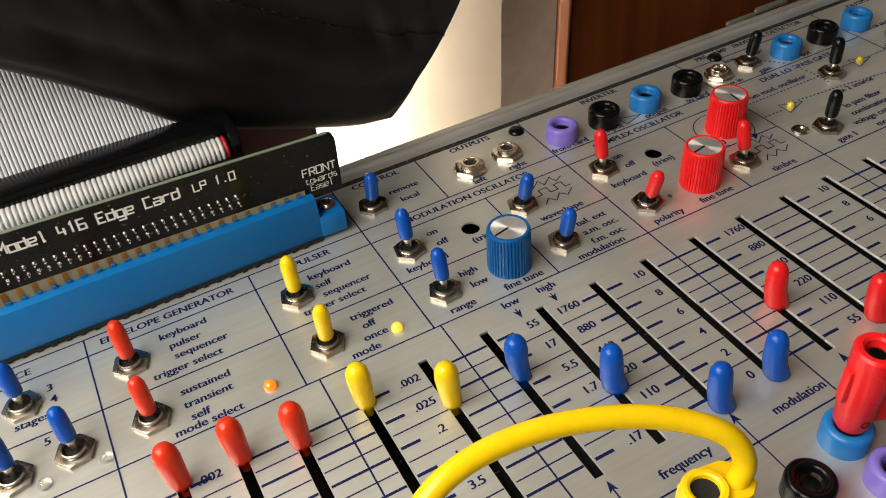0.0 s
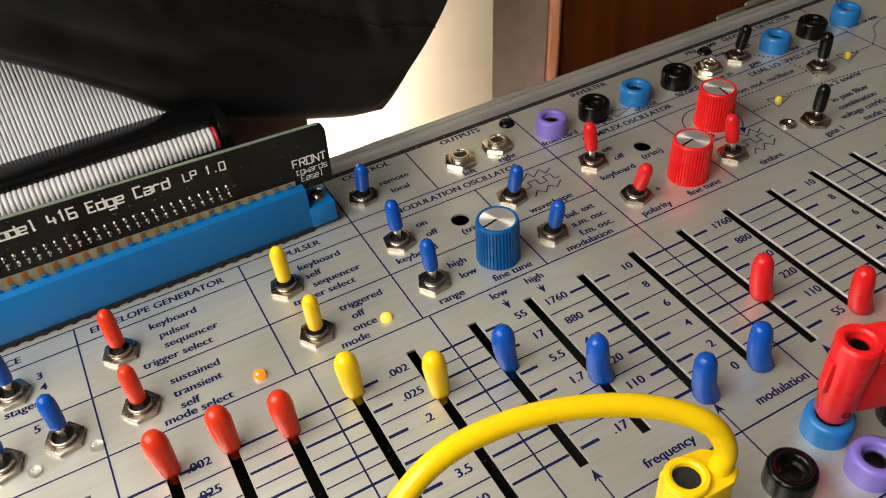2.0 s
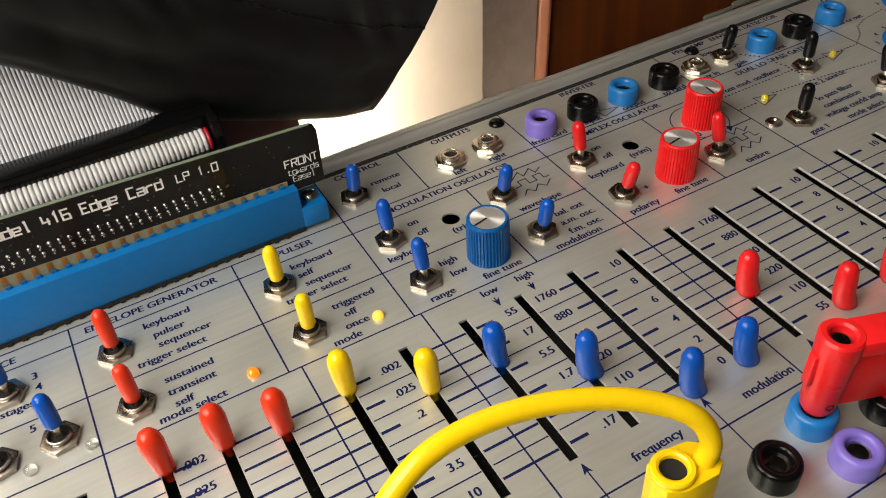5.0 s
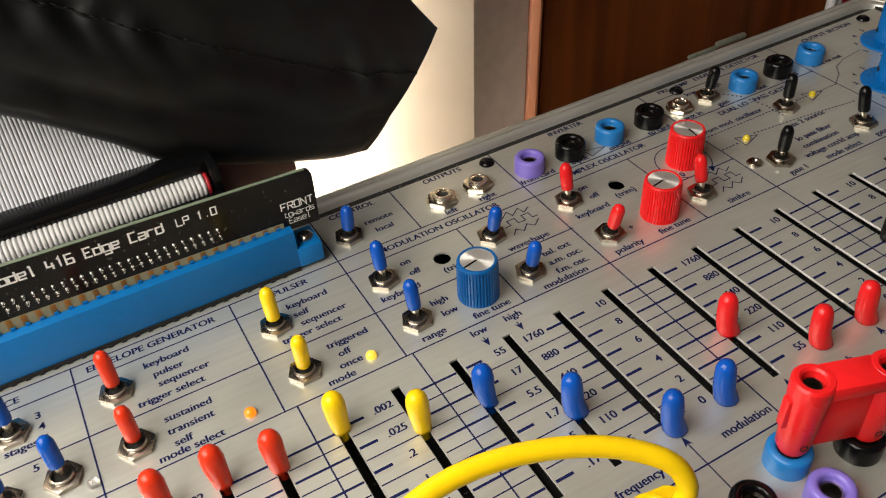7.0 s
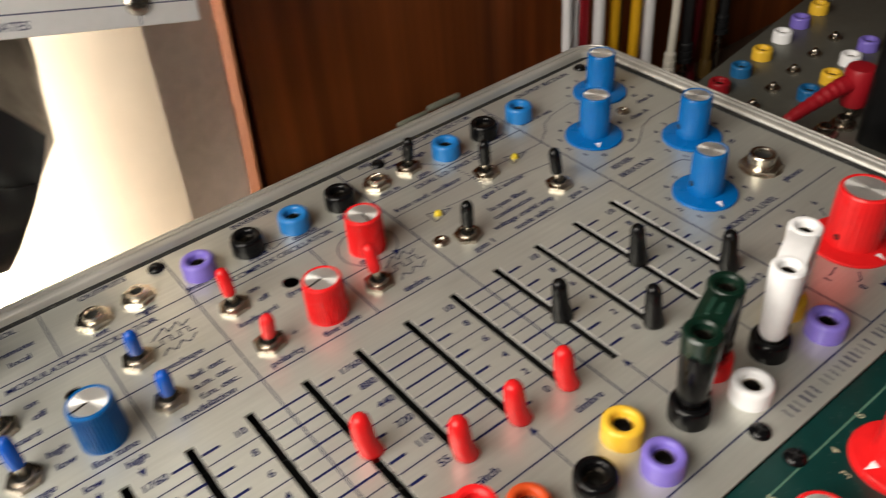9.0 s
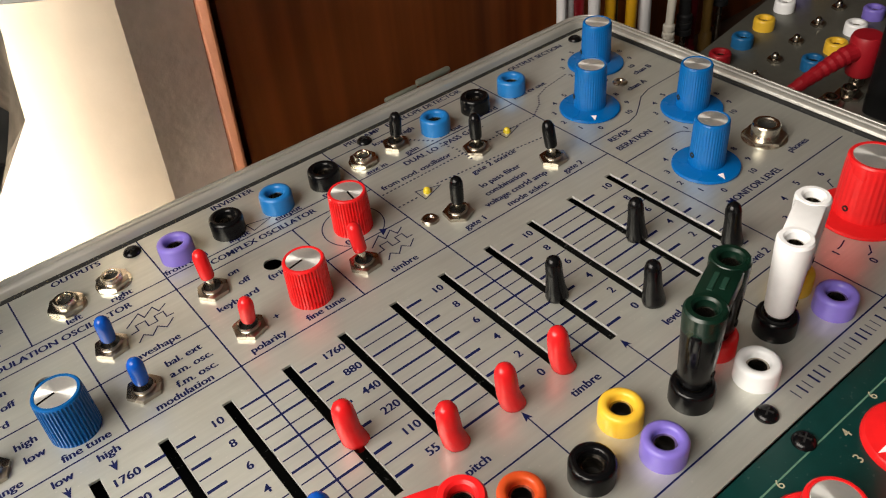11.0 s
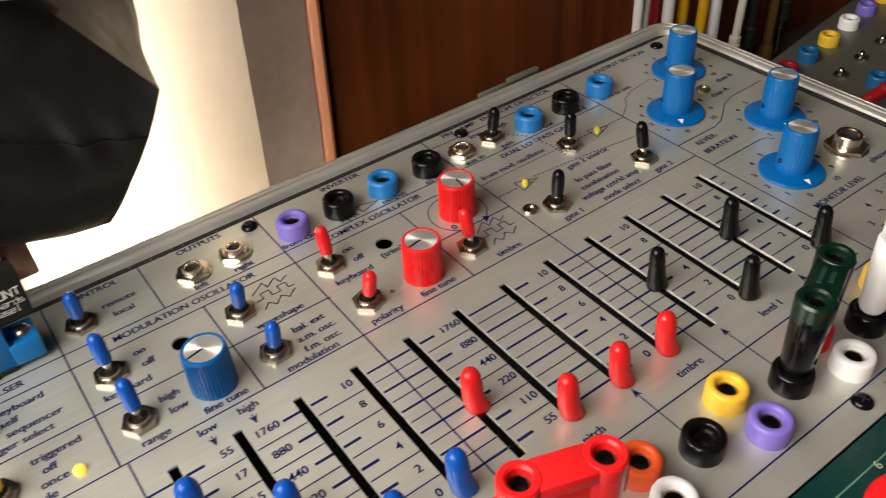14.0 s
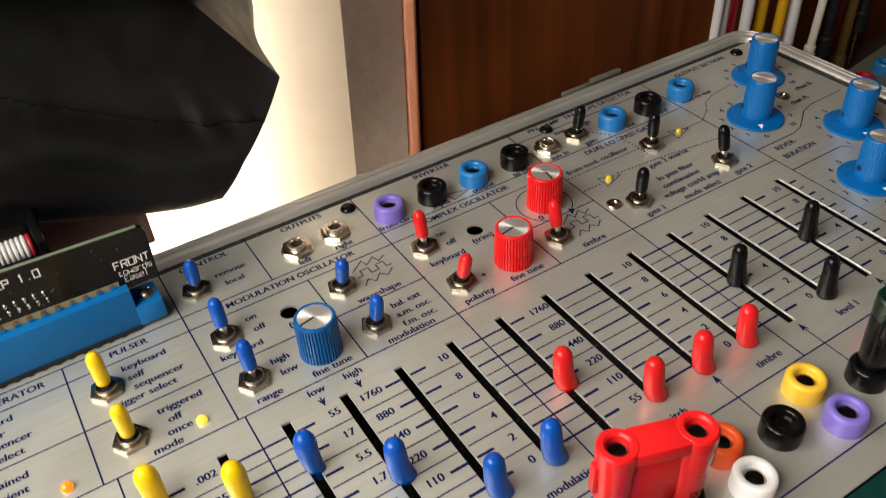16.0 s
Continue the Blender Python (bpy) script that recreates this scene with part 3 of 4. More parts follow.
SCALES = {-5: (".002", ".025", ".2", "1", "3.5", "10"), -2: (".002", ".025", ".2", "1", "3.5", "10"), 0: ("55", "17", "5.5", "1.7", ".5", ".17"), 2: ("10", "8", "6", "4", "2", "0"), 4: ("1760", "880", "440", "220", "110", "55"), 6: ("10", "8", "6", "4", "2", "0"), 8: ("10", "8", "6", "4", "2", "0"), 10: ("10", "8", "6", "4", "2", "0")}
for k, texts in SCALES.items():
    for y, text in zip(LEVELS, texts):
        word(text, slot_x(k) + (5.6 if k == -5 else 11.2 if len(text) > 3 or k < 0 else 11.6), y - (0.9 if k < -2 else 0), synth, NAVY, size=3.3 if k >= 0 else 3.2)
for y, text in zip(LEVELS, ("1760", "880", "440", "220", "110", "55")):
    word(text, SLOT + 5.4, y, synth, NAVY, size=3.3)
for cx, cy in ((206, -18.5), (206.3, 31), (231.3, 52), (230, 6.3)):
    for i in range(11):
        a = radians(-122 - 29.6 * i)
        if i in (0, 1, 2, 3, 4, 5, 8, 9, 10):
            word(str(i), cx + 13.0 * math.cos(a), cy + 13.0 * math.sin(a), synth, NAVY, size=2.9)
# maker's line as plain upright bars, one for each character
maker = bmesh.new()
mx = 147.6
rnd = random.Random(4)
for run in (6, 10, 7, 10):
    for i in range(run):
        w = rnd.choice((0.5, 0.9, 1.1))
        flat_line(maker, [(mx + w / 2, -88.6), (mx + w / 2, -85.8)], w * 0.55, 0.07)
        mx += 2.2
    mx += 1.8
tagged(part("maker_line", maker, NAVY, synth, "small navy strokes along the edge", smooth=0), kind="stuff")


# ---- controls ----
SHARED = {}


def shared(key, build, mat, smooth=35):
    if key not in SHARED:
        SHARED[key] = finish(build(), mat, key[0], smooth)
    return SHARED[key]


def hexagon(r, turn=0.0):
    return [(r * math.cos(math.pi / 3 * i + turn), r * math.sin(math.pi / 3 * i + turn)) for i in range(6)]


def nut_mesh(r, h, hole):
    bm = bmesh.new()
    out0, out1, in1, in0 = [], [], [], []
    n = 24
    for k in range(n):
        a = 2 * math.pi * k / n
        m = math.cos(math.pi / 6) / math.cos((a % (math.pi / 3)) - math.pi / 6)
        c, s = math.cos(a), math.sin(a)
        out0.append(bm.verts.new((r * m * c, r * m * s, 0)))
        edge = min(m, 0.93)
        out1.append((bm.verts.new((r * m * c, r * m * s, h * (0.86 if m > 0.93 else 0.97))), bm.verts.new((r * edge * c * 0.97, r * edge * s * 0.97, h))))
        in1.append(bm.verts.new((hole * c, hole * s, h)))
        in0.append(bm.verts.new((hole * c, hole * s, 0)))
    for k in range(n):
        m = (k + 1) % n
        bm.faces.new((out0[k], out0[m], out1[m][0], out1[k][0]))
        bm.faces.new((out1[k][0], out1[m][0], out1[m][1], out1[k][1]))
        bm.faces.new((out1[k][1], out1[m][1], in1[m], in1[k]))
        bm.faces.new((in1[k], in1[m], in0[m], in0[k]))
    return bm


def toggle(x, y, mat, colour, lean=0.0, side=0.0, turn=0.0):
    """Hex nut, threaded bushing with its mouth painted dark as shade, steel bat and a vinyl cap; lean tips it away
    along y, side along x.
    """
    low = 3.0 if mat in (ORANGE_RED, YELLOW) else 4.5
    base = part("toggle_switch", shared(("toggle_nut",), lambda: nut_mesh(4.75, 1.2, 2.9), CHROME, 25), CHROME, synth, colour + " capped toggle switch with a nickel nut", (x, y, 0.02), (0, 0, turn))
    part("bushing", shared(("bushing",), lambda: lathe([(3.0, 0), (3.0, 1.1), (2.85, 1.2), (3.0, 1.35), (2.85, 1.5), (3.0, 1.65), (2.9, 2.1), (2.55, 2.2), (2.4, 1.9), (2.4, 0.3)], 24), CHROME), CHROME, base)
    # Shallow near-black disc; the hollow's shade is in its colour.
    part("bushing_mouth", shared(("bushing_mouth",), lambda: lathe([(2.42, 1.0), (1.6, 0.9), (0, 0.8)], 20), SHADE_BLACK), SHADE_BLACK, base, "bushing mouth with its shade painted black")
    part("bat", shared(("bat",), lambda: lathe([(0.9, 0.8), (1.1, 2.6), (1.3, 7), (0, 7)], 16), NICKEL), NICKEL, base, "", (0, 0, 0), (-lean, side, -turn))
    cap = [(1.3, low + 0.1), (1.75, low), (1.95, low + 0.4), (2.02, 6.0), (2.05, 10.2), (1.95, 11.6), (1.5, 12.8), (0.8, 13.4), (0, 13.55)]
    part("cap", shared(("toggle_cap", mat.name), lambda: lathe(cap, 24), mat, 60), mat, base, "", (0, 0, 0), (-lean, side, -turn))


for x, y, mat, colour, lean, side, turn in (
        (-80.0, 37.9, ORANGE_RED, "orange-red", 12, 0, 10), (-79.4, 17.8, ORANGE_RED, "orange-red", 6, 0, 5), (-106.1, 38.3, BLUE, "blue", 12, 0, 0), (-96.9, 17.8, BLUE, "blue", 12, 0, 8), (-110.4, 17.7, BLUE, "blue", 12, 0, 14),
        (-35.8, 37.9, YELLOW, "yellow", 6, 0, 14), (-35.1, 17.6, YELLOW, "yellow", 0, 0, 3), (-2.3, 62.1, BLUE, "blue", -9, 0, 10), (-2.0, 38.0, BLUE, "blue", 12, 0, 20), (-1.4, 18.2, BLUE, "blue", 12, 0, 5), (35.0, 37.7, BLUE, "blue", -14, 0, 12), (35.7, 17.7, BLUE, "blue", -12, 0, 4),
        (64.9, 38.9, RED, "red", 12, 0, 9), (65.4, 18.5, RED, "red", -14, 0, 18), (102.2, 18.6, RED, "red", 14, 0, 5), (135.8, 17.9, BLACK, "black", -1, 0, 22), (144.8, 62.0, BLACK, "black", -9, 0, 6), (162.2, 40.3, BLACK, "black", 1, 0, 13), (175.7, 18.2, BLACK, "black", 13, 0, 3)):
    toggle(x, y, mat, colour, lean, side, turn)


DROP = [(1.2, -3.0), (1.3, -0.2), (2.0, 0.05), (2.25, 1.5), (2.7, 6.5), (2.85, 10.2), (2.6, 12.4), (1.9, 13.9), (0.9, 14.6), (0, 14.75)]
FLARE = [(1.2, -3.0), (1.3, -0.2), (2.8, 0.05), (2.95, 1.2), (2.8, 5.0), (2.72, 9.5), (2.5, 12.4), (1.85, 13.9), (0.9, 14.6), (0, 14.75)]
SLIM = [(1.2, -3.0), (1.3, -0.2), (2.9, 0.05), (3.05, 1.2), (2.65, 4.5), (2.3, 9.0), (2.25, 12.6), (1.75, 14.3), (0.85, 15.1), (0, 15.25)]


def foot_out(bm, toe):
    """The vinyl sleeve is a little short and spreads to one side at its foot."""
    for v in bm.verts:
        low = max(0.0, 1 - max(0.0, v.co.z) / 5.0)
        v.co.x = v.co.x * (1 + 0.08 * low) + toe * low * low - 0.02 * v.co.z
        v.co.y -= 0.5 * toe * low * low
        if v.co.z > 0:
            v.co.z *= 0.89
    return bm


def slider(k, y, mat, colour):
    cap = SLIM if mat is BLACK else DROP if k < 1 else FLARE
    part("slider_cap", shared(("slider_cap", mat.name, k < 1), lambda: foot_out(lathe(cap, 28), 0.25 if k < 0 or mat is BLACK else 0.95), mat, 88), mat, synth, colour + " vinyl slider cap", (slot_x(k) - 0.2, y + 0.6, 0), (-5, 0, 0)).scale = (1.0, 0.95, 1.0)


for k, y, mat, colour in ((-5, -3.8, ORANGE_RED, "orange-red"), (-4, -4.5, ORANGE_RED, "orange-red"), (-3, -7.7, ORANGE_RED, "orange-red"), (-2, -5.2, YELLOW, "yellow"), (-1, -15.5, YELLOW, "yellow"), (0, -17, BLUE, "blue"), (1, -30.7, BLUE, "blue"), (2, -47.2, BLUE, "blue"), (3, -46.8, BLUE, "blue"),
                          (4, -30.5, RED, "red"), (5, -46.2, RED, "red"), (6, -46.6, RED, "red"), (7, -46.5, RED, "red"), (8, -28.4, BLACK, "black"), (9, -46.6, BLACK, "black"), (10, -26.6, BLACK, "black"), (11, -46, BLACK, "black")):
    slider(k, y, mat, colour)


def jack(x, y, mat, colour, parent=None, z=0.0, s=1.0):
    ring = [(5.15, 0), (5.15, 4.7), (4.95, 5.4), (4.4, 5.8), (3.5, 5.8), (3.0, 5.5), (2.75, 4.9), (2.7, 1.0)]
    base = part("banana_jack", shared(("banana_jack", mat.name), lambda: lathe(ring, 32), mat, 40), mat, parent or synth, colour + " plastic banana socket", (x, y, z))
    base.scale = (s, s, s)
    part("contact_sleeve", shared(("contact_sleeve",), lambda: lathe([(2.7, 3.6), (2.15, 3.7), (2.05, 3.2), (2.05, 0.4)], 24), CHROME), CHROME, base)
    # Near-black floor paints the shade down inside the socket.
    part("socket_floor", shared(("socket_floor",), lambda: lathe([(0, 0.45), (2.7, 0.4)], 16), SHADE_BLACK), SHADE_BLACK, base)
    return base


for x, y, mat, colour in ((64.2, 60.3, PURPLE, "violet"), (80.8, 60.2, BLACK, "black"), (97.9, 60.4, JACK_BLUE, "light blue"), (115.5, 60.4, BLACK, "black"), (160.1, 59.6, JACK_BLUE, "light blue"), (178.3, 60.0, BLACK, "black"), (195.7, 60.2, JACK_BLUE, "light blue"),
                          (0.4, -73.0, BLACK, "black"), (31.9, -72.2, BLACK, "black"), (48.0, -66.9, JACK_BLUE, "light blue"), (48.0, -78.6, PURPLE, "violet"), (64.4, -72.6, BLACK, "black"), (82.6, -67.2, ORANGE, "orange"), (81.4, -78.2, WHITE, "white"), (98.4, -71.7, BLACK, "black"), (113.7, -65.8, JACK_YELLOW, "yellow"), (113.7, -78.0, PURPLE, "violet"),
                          (130.0, -72.2, BLACK, "black"), (146.2, -66.2, KNOB_RED, "red"), (145.6, -78.1, WHITE, "white"), (161.6, -72.0, BLACK, "black"), (177.6, -66.0, JACK_YELLOW, "yellow"), (177.8, -77.7, PURPLE, "violet")):
    jack(x, y, mat, colour)


def fluted_knob(x, y, mat, colour, r, h, flute=0.46, pointer=90.0, skirt=0.0, n=160):
    prof = [(r, 0), (r * 1.0, 0.6), (r * 0.975, h * 0.80), (r * 0.965, h * 0.86), (r * 0.95, h - 0.5), (r * 0.90, h), (r * 0.80, h), (r * 0.79, h - 0.25), (0, h - 0.25)]
    z = 1.7 if skirt else 0.05
    if skirt:
        base = part("knob", shared(("skirt", mat.name, skirt), lambda: lathe([(skirt, 0.1), (skirt, 0.7), (skirt * 0.975, 0.95), (r * 1.05, 1.75), (0, 1.75)], 64), mat, 15), mat, synth, colour + " skirted knob with a spun metal top", (x, y, 0.05), (0, 0, pointer))
        part("grip", shared(("grip", mat.name, r, h), lambda: lathe(prof, n, None, flute, 1, 3), mat, 28), mat, base, "", (0, 0, z))
        w = bmesh.new()
        w.faces.new([w.verts.new(p) for p in ((skirt * 0.97, 0.0, 1.25), (skirt * 0.72, 1.0, 1.62), (skirt * 0.72, -1.0, 1.62))])
        part("pointer", w, WHITE, base, "white pointer mark", smooth=0)
        part("grub_screw", shared(("grub",), lambda: lathe([(0.9, 0), (0.9, 0.3), (0.5, 0.3), (0.4, -0.6), (0, -0.6)], 12), SHADE_BLACK), SHADE_BLACK, base, "", (0, -r * 0.985, 5.4), (90, 0, 0))
    else:
        base = part("knob", shared(("grip", mat.name, r, h), lambda: lathe(prof, n, None, flute, 1, 3), mat, 28), mat, synth, colour + " fluted knob with a spun metal top", (x, y, z), (0, 0, pointer))
        z = 0.0
    part("metal_top", shared(("metal_top", r), lambda: lathe([(r * 0.80, 0), (r * 0.78, 0.12), (0, 0.14)], 48), DISC), DISC, base, "spun aluminium disc", (0, 0, z + h - 0.24))
    if not skirt:
        w = box(0.3, r * 0.78, -0.28, 0.28, 0, 0.06)
        part("pointer", w, BLACK, base, "black pointer line", (0, 0, h - 0.10), smooth=0)


fluted_knob(18.4, 18.2, KNOB_BLUE, "blue", 6.05, 13.0, pointer=192)
fluted_knob(84.3, 18.2, KNOB_RED, "red", 5.95, 13.0, pointer=190)
fluted_knob(109.5, 35.4, KNOB_RED, "red", 5.95, 13.0, pointer=262)
for x, y, p in ((206, -17.6, -110), (206.3, 31.6, -126), (231.3, 52.4, -126), (230, 6.9, -114)):
    fluted_knob(x, y, SKIRT_BLUE, "bright blue", 5.5, 15.2, 0.12, p, 10.4)
fluted_knob(216.2, -62.2, KNOB_RED, "large red", 7.7, 18.0, 0.14, -100, 12.2, 128)
for i in range(0, 11):
    a = radians(-140 - 26.2 * i)
    c, q = math.cos(a), math.sin(a)
    side = 1.6 if c > 0 else -1.6
    stroke([(216.2 + 13.4 * c, -62.2 + 13.4 * q), (216.2 + 16.6 * c, -62.2 + 16.6 * q), (216.2 + 16.6 * c + side, -62.2 + 16.6 * q)], 0.4, 0.07)
    word(str(i), 216.2 + 20.2 * c, -62.2 + 20.2 * q, synth, NAVY, size=3.2)
word("MASTER VOLUME", 205.0, -78.6, synth, NAVY, align="LEFT")


def socket(x, y, r, nut, h, label, turn=0):
    base = part("jack_socket", finish(nut_mesh(nut, 1.6, r * 0.98), NICKEL, "jack_nut", 25), NICKEL, synth, label, (x, y, 0.02), (0, 0, turn))
    part("barrel", lathe([(nut * 1.02, 0), (nut * 1.02, 0.35), (r, 0.4), (r, h - 0.4), (r * 0.93, h), (r * 0.72, h), (r * 0.64, h - 0.35), (r * 0.62, h - 1.6)], 32), NICKEL, base)
    # Shallow near-black disc paints the shaded depth of the barrel.
    part("socket_floor", lathe([(0, h - 1.5), (r * 0.64, h - 1.5)], 16), SHADE_BLACK, base)


socket(31.3, 62.1, 3.0, 5.2, 3.2, "nickel mini jack socket with a hex nut", 8)
socket(45.0, 62.6, 3.0, 5.0, 3.2, "nickel mini jack socket with a hex nut", 20)
socket(131.2, 61.6, 3.0, 4.9, 3.0, "nickel mini jack socket with a hex nut", 3)
socket(231.0, -20.8, 4.4, 7.0, 5.6, "large nickel headphone socket with a hex nut", 12)
for x, y in ((127.8, 21.4), (226.6, 36.0)):
    part("ring_bush", lathe([(2.7, 0), (2.7, 0.4), (2.3, 0.75), (1.3, 0.85), (0.9, 0.3), (0, 0.3)], 24), CHROME, synth, "small nickel ring", (x, y, 0.02))
for x, y, mat, text, r in ((-52.2, 12.4, LED_AMBER, "softly glowing amber lamp", 1.55), (-18.0, 13.2, LED_LIME, "softly glowing yellow lamp", 1.5), (-91.0, 12.4, CLEAR, "clear lamp", 1.55), (-104.5, 12.6, CLEAR, "clear lamp", 1.55), (135.8, 33.2, LED_YELLOW, "small yellow lamp", 1.25), (176.2, 41.0, LED_YELLOW, "small yellow lamp", 1.25)):
    part("indicator_lamp", lathe([(r, 0), (r, 0.5), (r * 0.92, 1.0), (r * 0.62, 1.55), (r * 0.25, 1.8), (0, 1.85)], 20), mat, synth, text, (x, y, 0.02))


def screw(x, y, parent, mat=BLACK, r=2.7, at_z=0.02, rot=(0, 0, 20), label="black cross-head screw"):
    head = part("screw", shared(("screw_head", mat.name, r), lambda: lathe([(r, 0), (r * 0.98, 0.35), (r * 0.8, 1.0), (r * 0.45, 1.4), (0, 1.5)], 24), mat), mat, parent, label, (x, y, at_z), rot)
    # Cross sits proud; its near-black paints the shade of a cut recess.
    part("cross_slot", shared(("cross_slot", r), lambda: box(-r * 0.5, r * 0.5, -0.22, 0.22, 1.2, 1.53, 0, box(-0.22, 0.22, -r * 0.5, r * 0.5, 1.2, 1.525)), SHADE_BLACK, 0), SHADE_BLACK, head)


for x, y in ((54.4, 72.0), (138.4, 71.6), (240.4, 72.0), (138.4, -86.2), (220, -86.2), (55, -86.2)):
    screw(x, y, synth)

# blue edge connector screwed to the panel
conn = part("edge_connector", box(-150, -20.4, 56.0, 65.5, 1.3, 14.8, 0.3), CONN_BLUE, synth, "bright blue edge connector")
part("connector_ear", box(-20.6, -13.0, 55.6, 65.2, 1.3, 8.0, 0.4), CONN_BLUE, conn)
# Black base strip that also paints the shadow line under the blue body.
part("connector_base", box(-150, -21, 55.7, 65.0, 0.1, 1.4), SHADE_BLACK, conn)
screw(-16.4, 60.6, conn.parent, CHROME, 2.5, 8.0, (0, 0, 30), "shiny steel screw")
foot = box(0, 1.3, 0, 0.6, 0, 0.8, 0.1)
foot_mesh = finish(foot, SHADE_BLACK, "connector_foot", 0)
lug = finish(box(-0.65, 0.65, 0, 0.9, 0, 1.3, 0.15), CONN_BLUE, "contact_lug", 0)
for i in range(34):
    part("connector_foot", foot_mesh, SHADE_BLACK, conn, "", (-27 - i * 3.67, 55.2, 0.1))
    part("contact_lug", lug, CONN_BLUE, conn, "", (-24 - i * 3.67, 58.6, 14.4))

# ---- the edge card ----
card = thing("edge_card", -75, 60, 9.8, "black circuit card standing in the blue connector", "circuit card")
card.matrix_world = pose(-75 * U, 60 * U, 9.8 * U, 0, 1.6, 0)
outline = [(-75, 0), (53.4, 0), (53.4, 5), (63.6, 5), (63.6, 21.2), (63.0, 22.8), (61.6, 23.4), (-75, 24.6)]
bm = prism(outline, -0.75, 0.75)
board = part("board", bm, PCB, card, "", (0, 0, 0), (90, 0, 0), smooth=0)
part("board_edge", box(-75, 61.6, -0.6, 0.6, 0, 0.16), PCB_EDGE, card, "pale fibreglass edge", (0, 0, 23.9), (0, 0.5, 0), smooth=0)
part("pad_strip", box(-75, 52.6, -0.06, 0, 3.4, 8.2), PAD_GAP, card, "", (0, -0.8, 0), smooth=0)
pad = finish(box(-0.75, 0.75, -0.05, 0, 3.3, 8.0, 0.0), GOLD, "gold_pad", 0)
joint = finish(lathe([(0.68, 0), (0.56, 0.3), (0.32, 0.8), (0.25, 1.3), (0, 1.4)], 10), SOLDER, "solder_joint", 40)
for i in range(34):
    part("gold_pad", pad, GOLD, card, "", (50.6 - i * 3.67, -0.9, 0))
for i in range(38):
    for row in range(2):
        part("solder_joint", joint, SOLDER, card, "", (34.2 + row * 0.3 - i * 2.44, -0.72, 13.4 - row * 2.4), (90, 0, 0))
up = (90, 0, 0)
# square single-stroke lettering: each glyph is runs of grid points (column, row), the baseline on row 2
GLYPHS = {"M": "02 08 25 48 42", "o": "02 42 46 06 02", "d": "48 42|46 06 02 42", "e": "42 02 06 46 44|44 04", "l": "18 28 22 32", "4": "08 04 44|36 32", "1": "17 28 22", "6": "48 08 02 42 45|45 05", "E": "48 08 02 42|05 35",
          "g": "46 40 00|46 06 02 42", "C": "48 08 02 42", "a": "06 46 42|42 02 04 44", "r": "02 06|05 16 46", "L": "08 02 42", "P": "02 08|08 48 45 05", ".": "22 23", "0": "02 42 48 08 02", "F": "02 08 48|05 35", "R": "02 08|08 48 45 05|25 42",
          "O": "02 42 48 08 02", "N": "02 08 42 48", "T": "08 48|28 22", "t": "17 12 42|06 36", "w": "06 02 24 42 46", "s": "46 06 04 44 42 02"}


def card_words(text, x0, x1, base, height, weight):
    """Lettering on the card's face from x0 to x1, with capitals of the given height."""
    step = (x1 - x0) / len(text)
    for i, letter in enumerate(text):
        if letter == " ":
            continue
        bm = bmesh.new()
        for lift, run in enumerate(GLYPHS[letter].split("|")):
            pts = [(int(q[0]) * step * 0.19, (int(q[1]) - 2) * height / 6) for q in run.split()]
            closed = pts[0] == pts[-1]
            mitred(bm, pts[:-1] if closed else pts, weight, 0.02 * lift, closed)
        part("lettering", bm, SILK, card, "", (x0 + i * step, -0.83, base), up, smooth=0)


card_words("Model 416 Edge Card", -23.0, 21.0, 18.7, 3.0, 0.52)
card_words("LP 1.0", 24.2, 35.6, 18.9, 2.4, 0.38)
card_words("FRONT", 52.9, 63.0, 12.3, 2.4, 0.36)
card_words("towards", 53.4, 62.8, 9.7, 1.9, 0.20)
card_words("Easel", 54.6, 61.4, 7.3, 1.9, 0.20)

# ribbon cable with its plug behind the card
ribbon = thing("ribbon_cable", -37, 66, 33, "grey ribbon cable crimped in a black plug", "cable")
part("cable_plug", box(-110, 0.5, 1.5, 9.6, 1.8, 6.6, 0.5), BLACK, ribbon, "black cable plug")
part("plug_end", box(-0.2, 2.4, -2.2, 9.4, -5, 6.4, 0.5), BLACK, ribbon)
part("plug_foot", box(-110, 1.5, -4.0, 4.0, -26, -1.6, 0.4), BLACK, ribbon)
rib_path = smooth_path([(0, 2.5, 2.6), (0, 0.0, 2.3), (0, -1.6, 1.0), (0, -1.9, -0.8), (0, -0.8, -2.4), (0, 1.5, -3.0)], 4)
rib_mesh = finish(tube(rib_path, 0.66, 8), RIB_WHITE, "cable_loop", 50)
red_mesh = finish(tube(rib_path, 0.62, 8), CORD["red"], "cable_loop", 50)
wire_path = smooth_path([(0, 8, 4.0), (0, 10.2, 6.0), (0, 14, 10), (0, 28, 25), (0, 46, 55), (0, 66, 92)], 4)
wire_mesh = finish(tube(wire_path, 0.54, 8), CABLE_GREY, "cable_wire", 60)
for i in range(70):
    x = -1.4 - i * 1.28
    part("cable_loop", red_mesh if i == 0 else rib_mesh, RIB_WHITE, ribbon, "red edge wire" if i == 0 else "", (x, 0, 0))
for i in range(104):
    part("cable_wire", wire_mesh, CABLE_GREY, ribbon, "", (-5.6 - i * 1.03, 0, 0))

# ---- the black leather bag hanging over the card ----
bag = thing("leather_bag", 0, 90, 8, "black leatherette bag flap with a stitched seam", "bag")
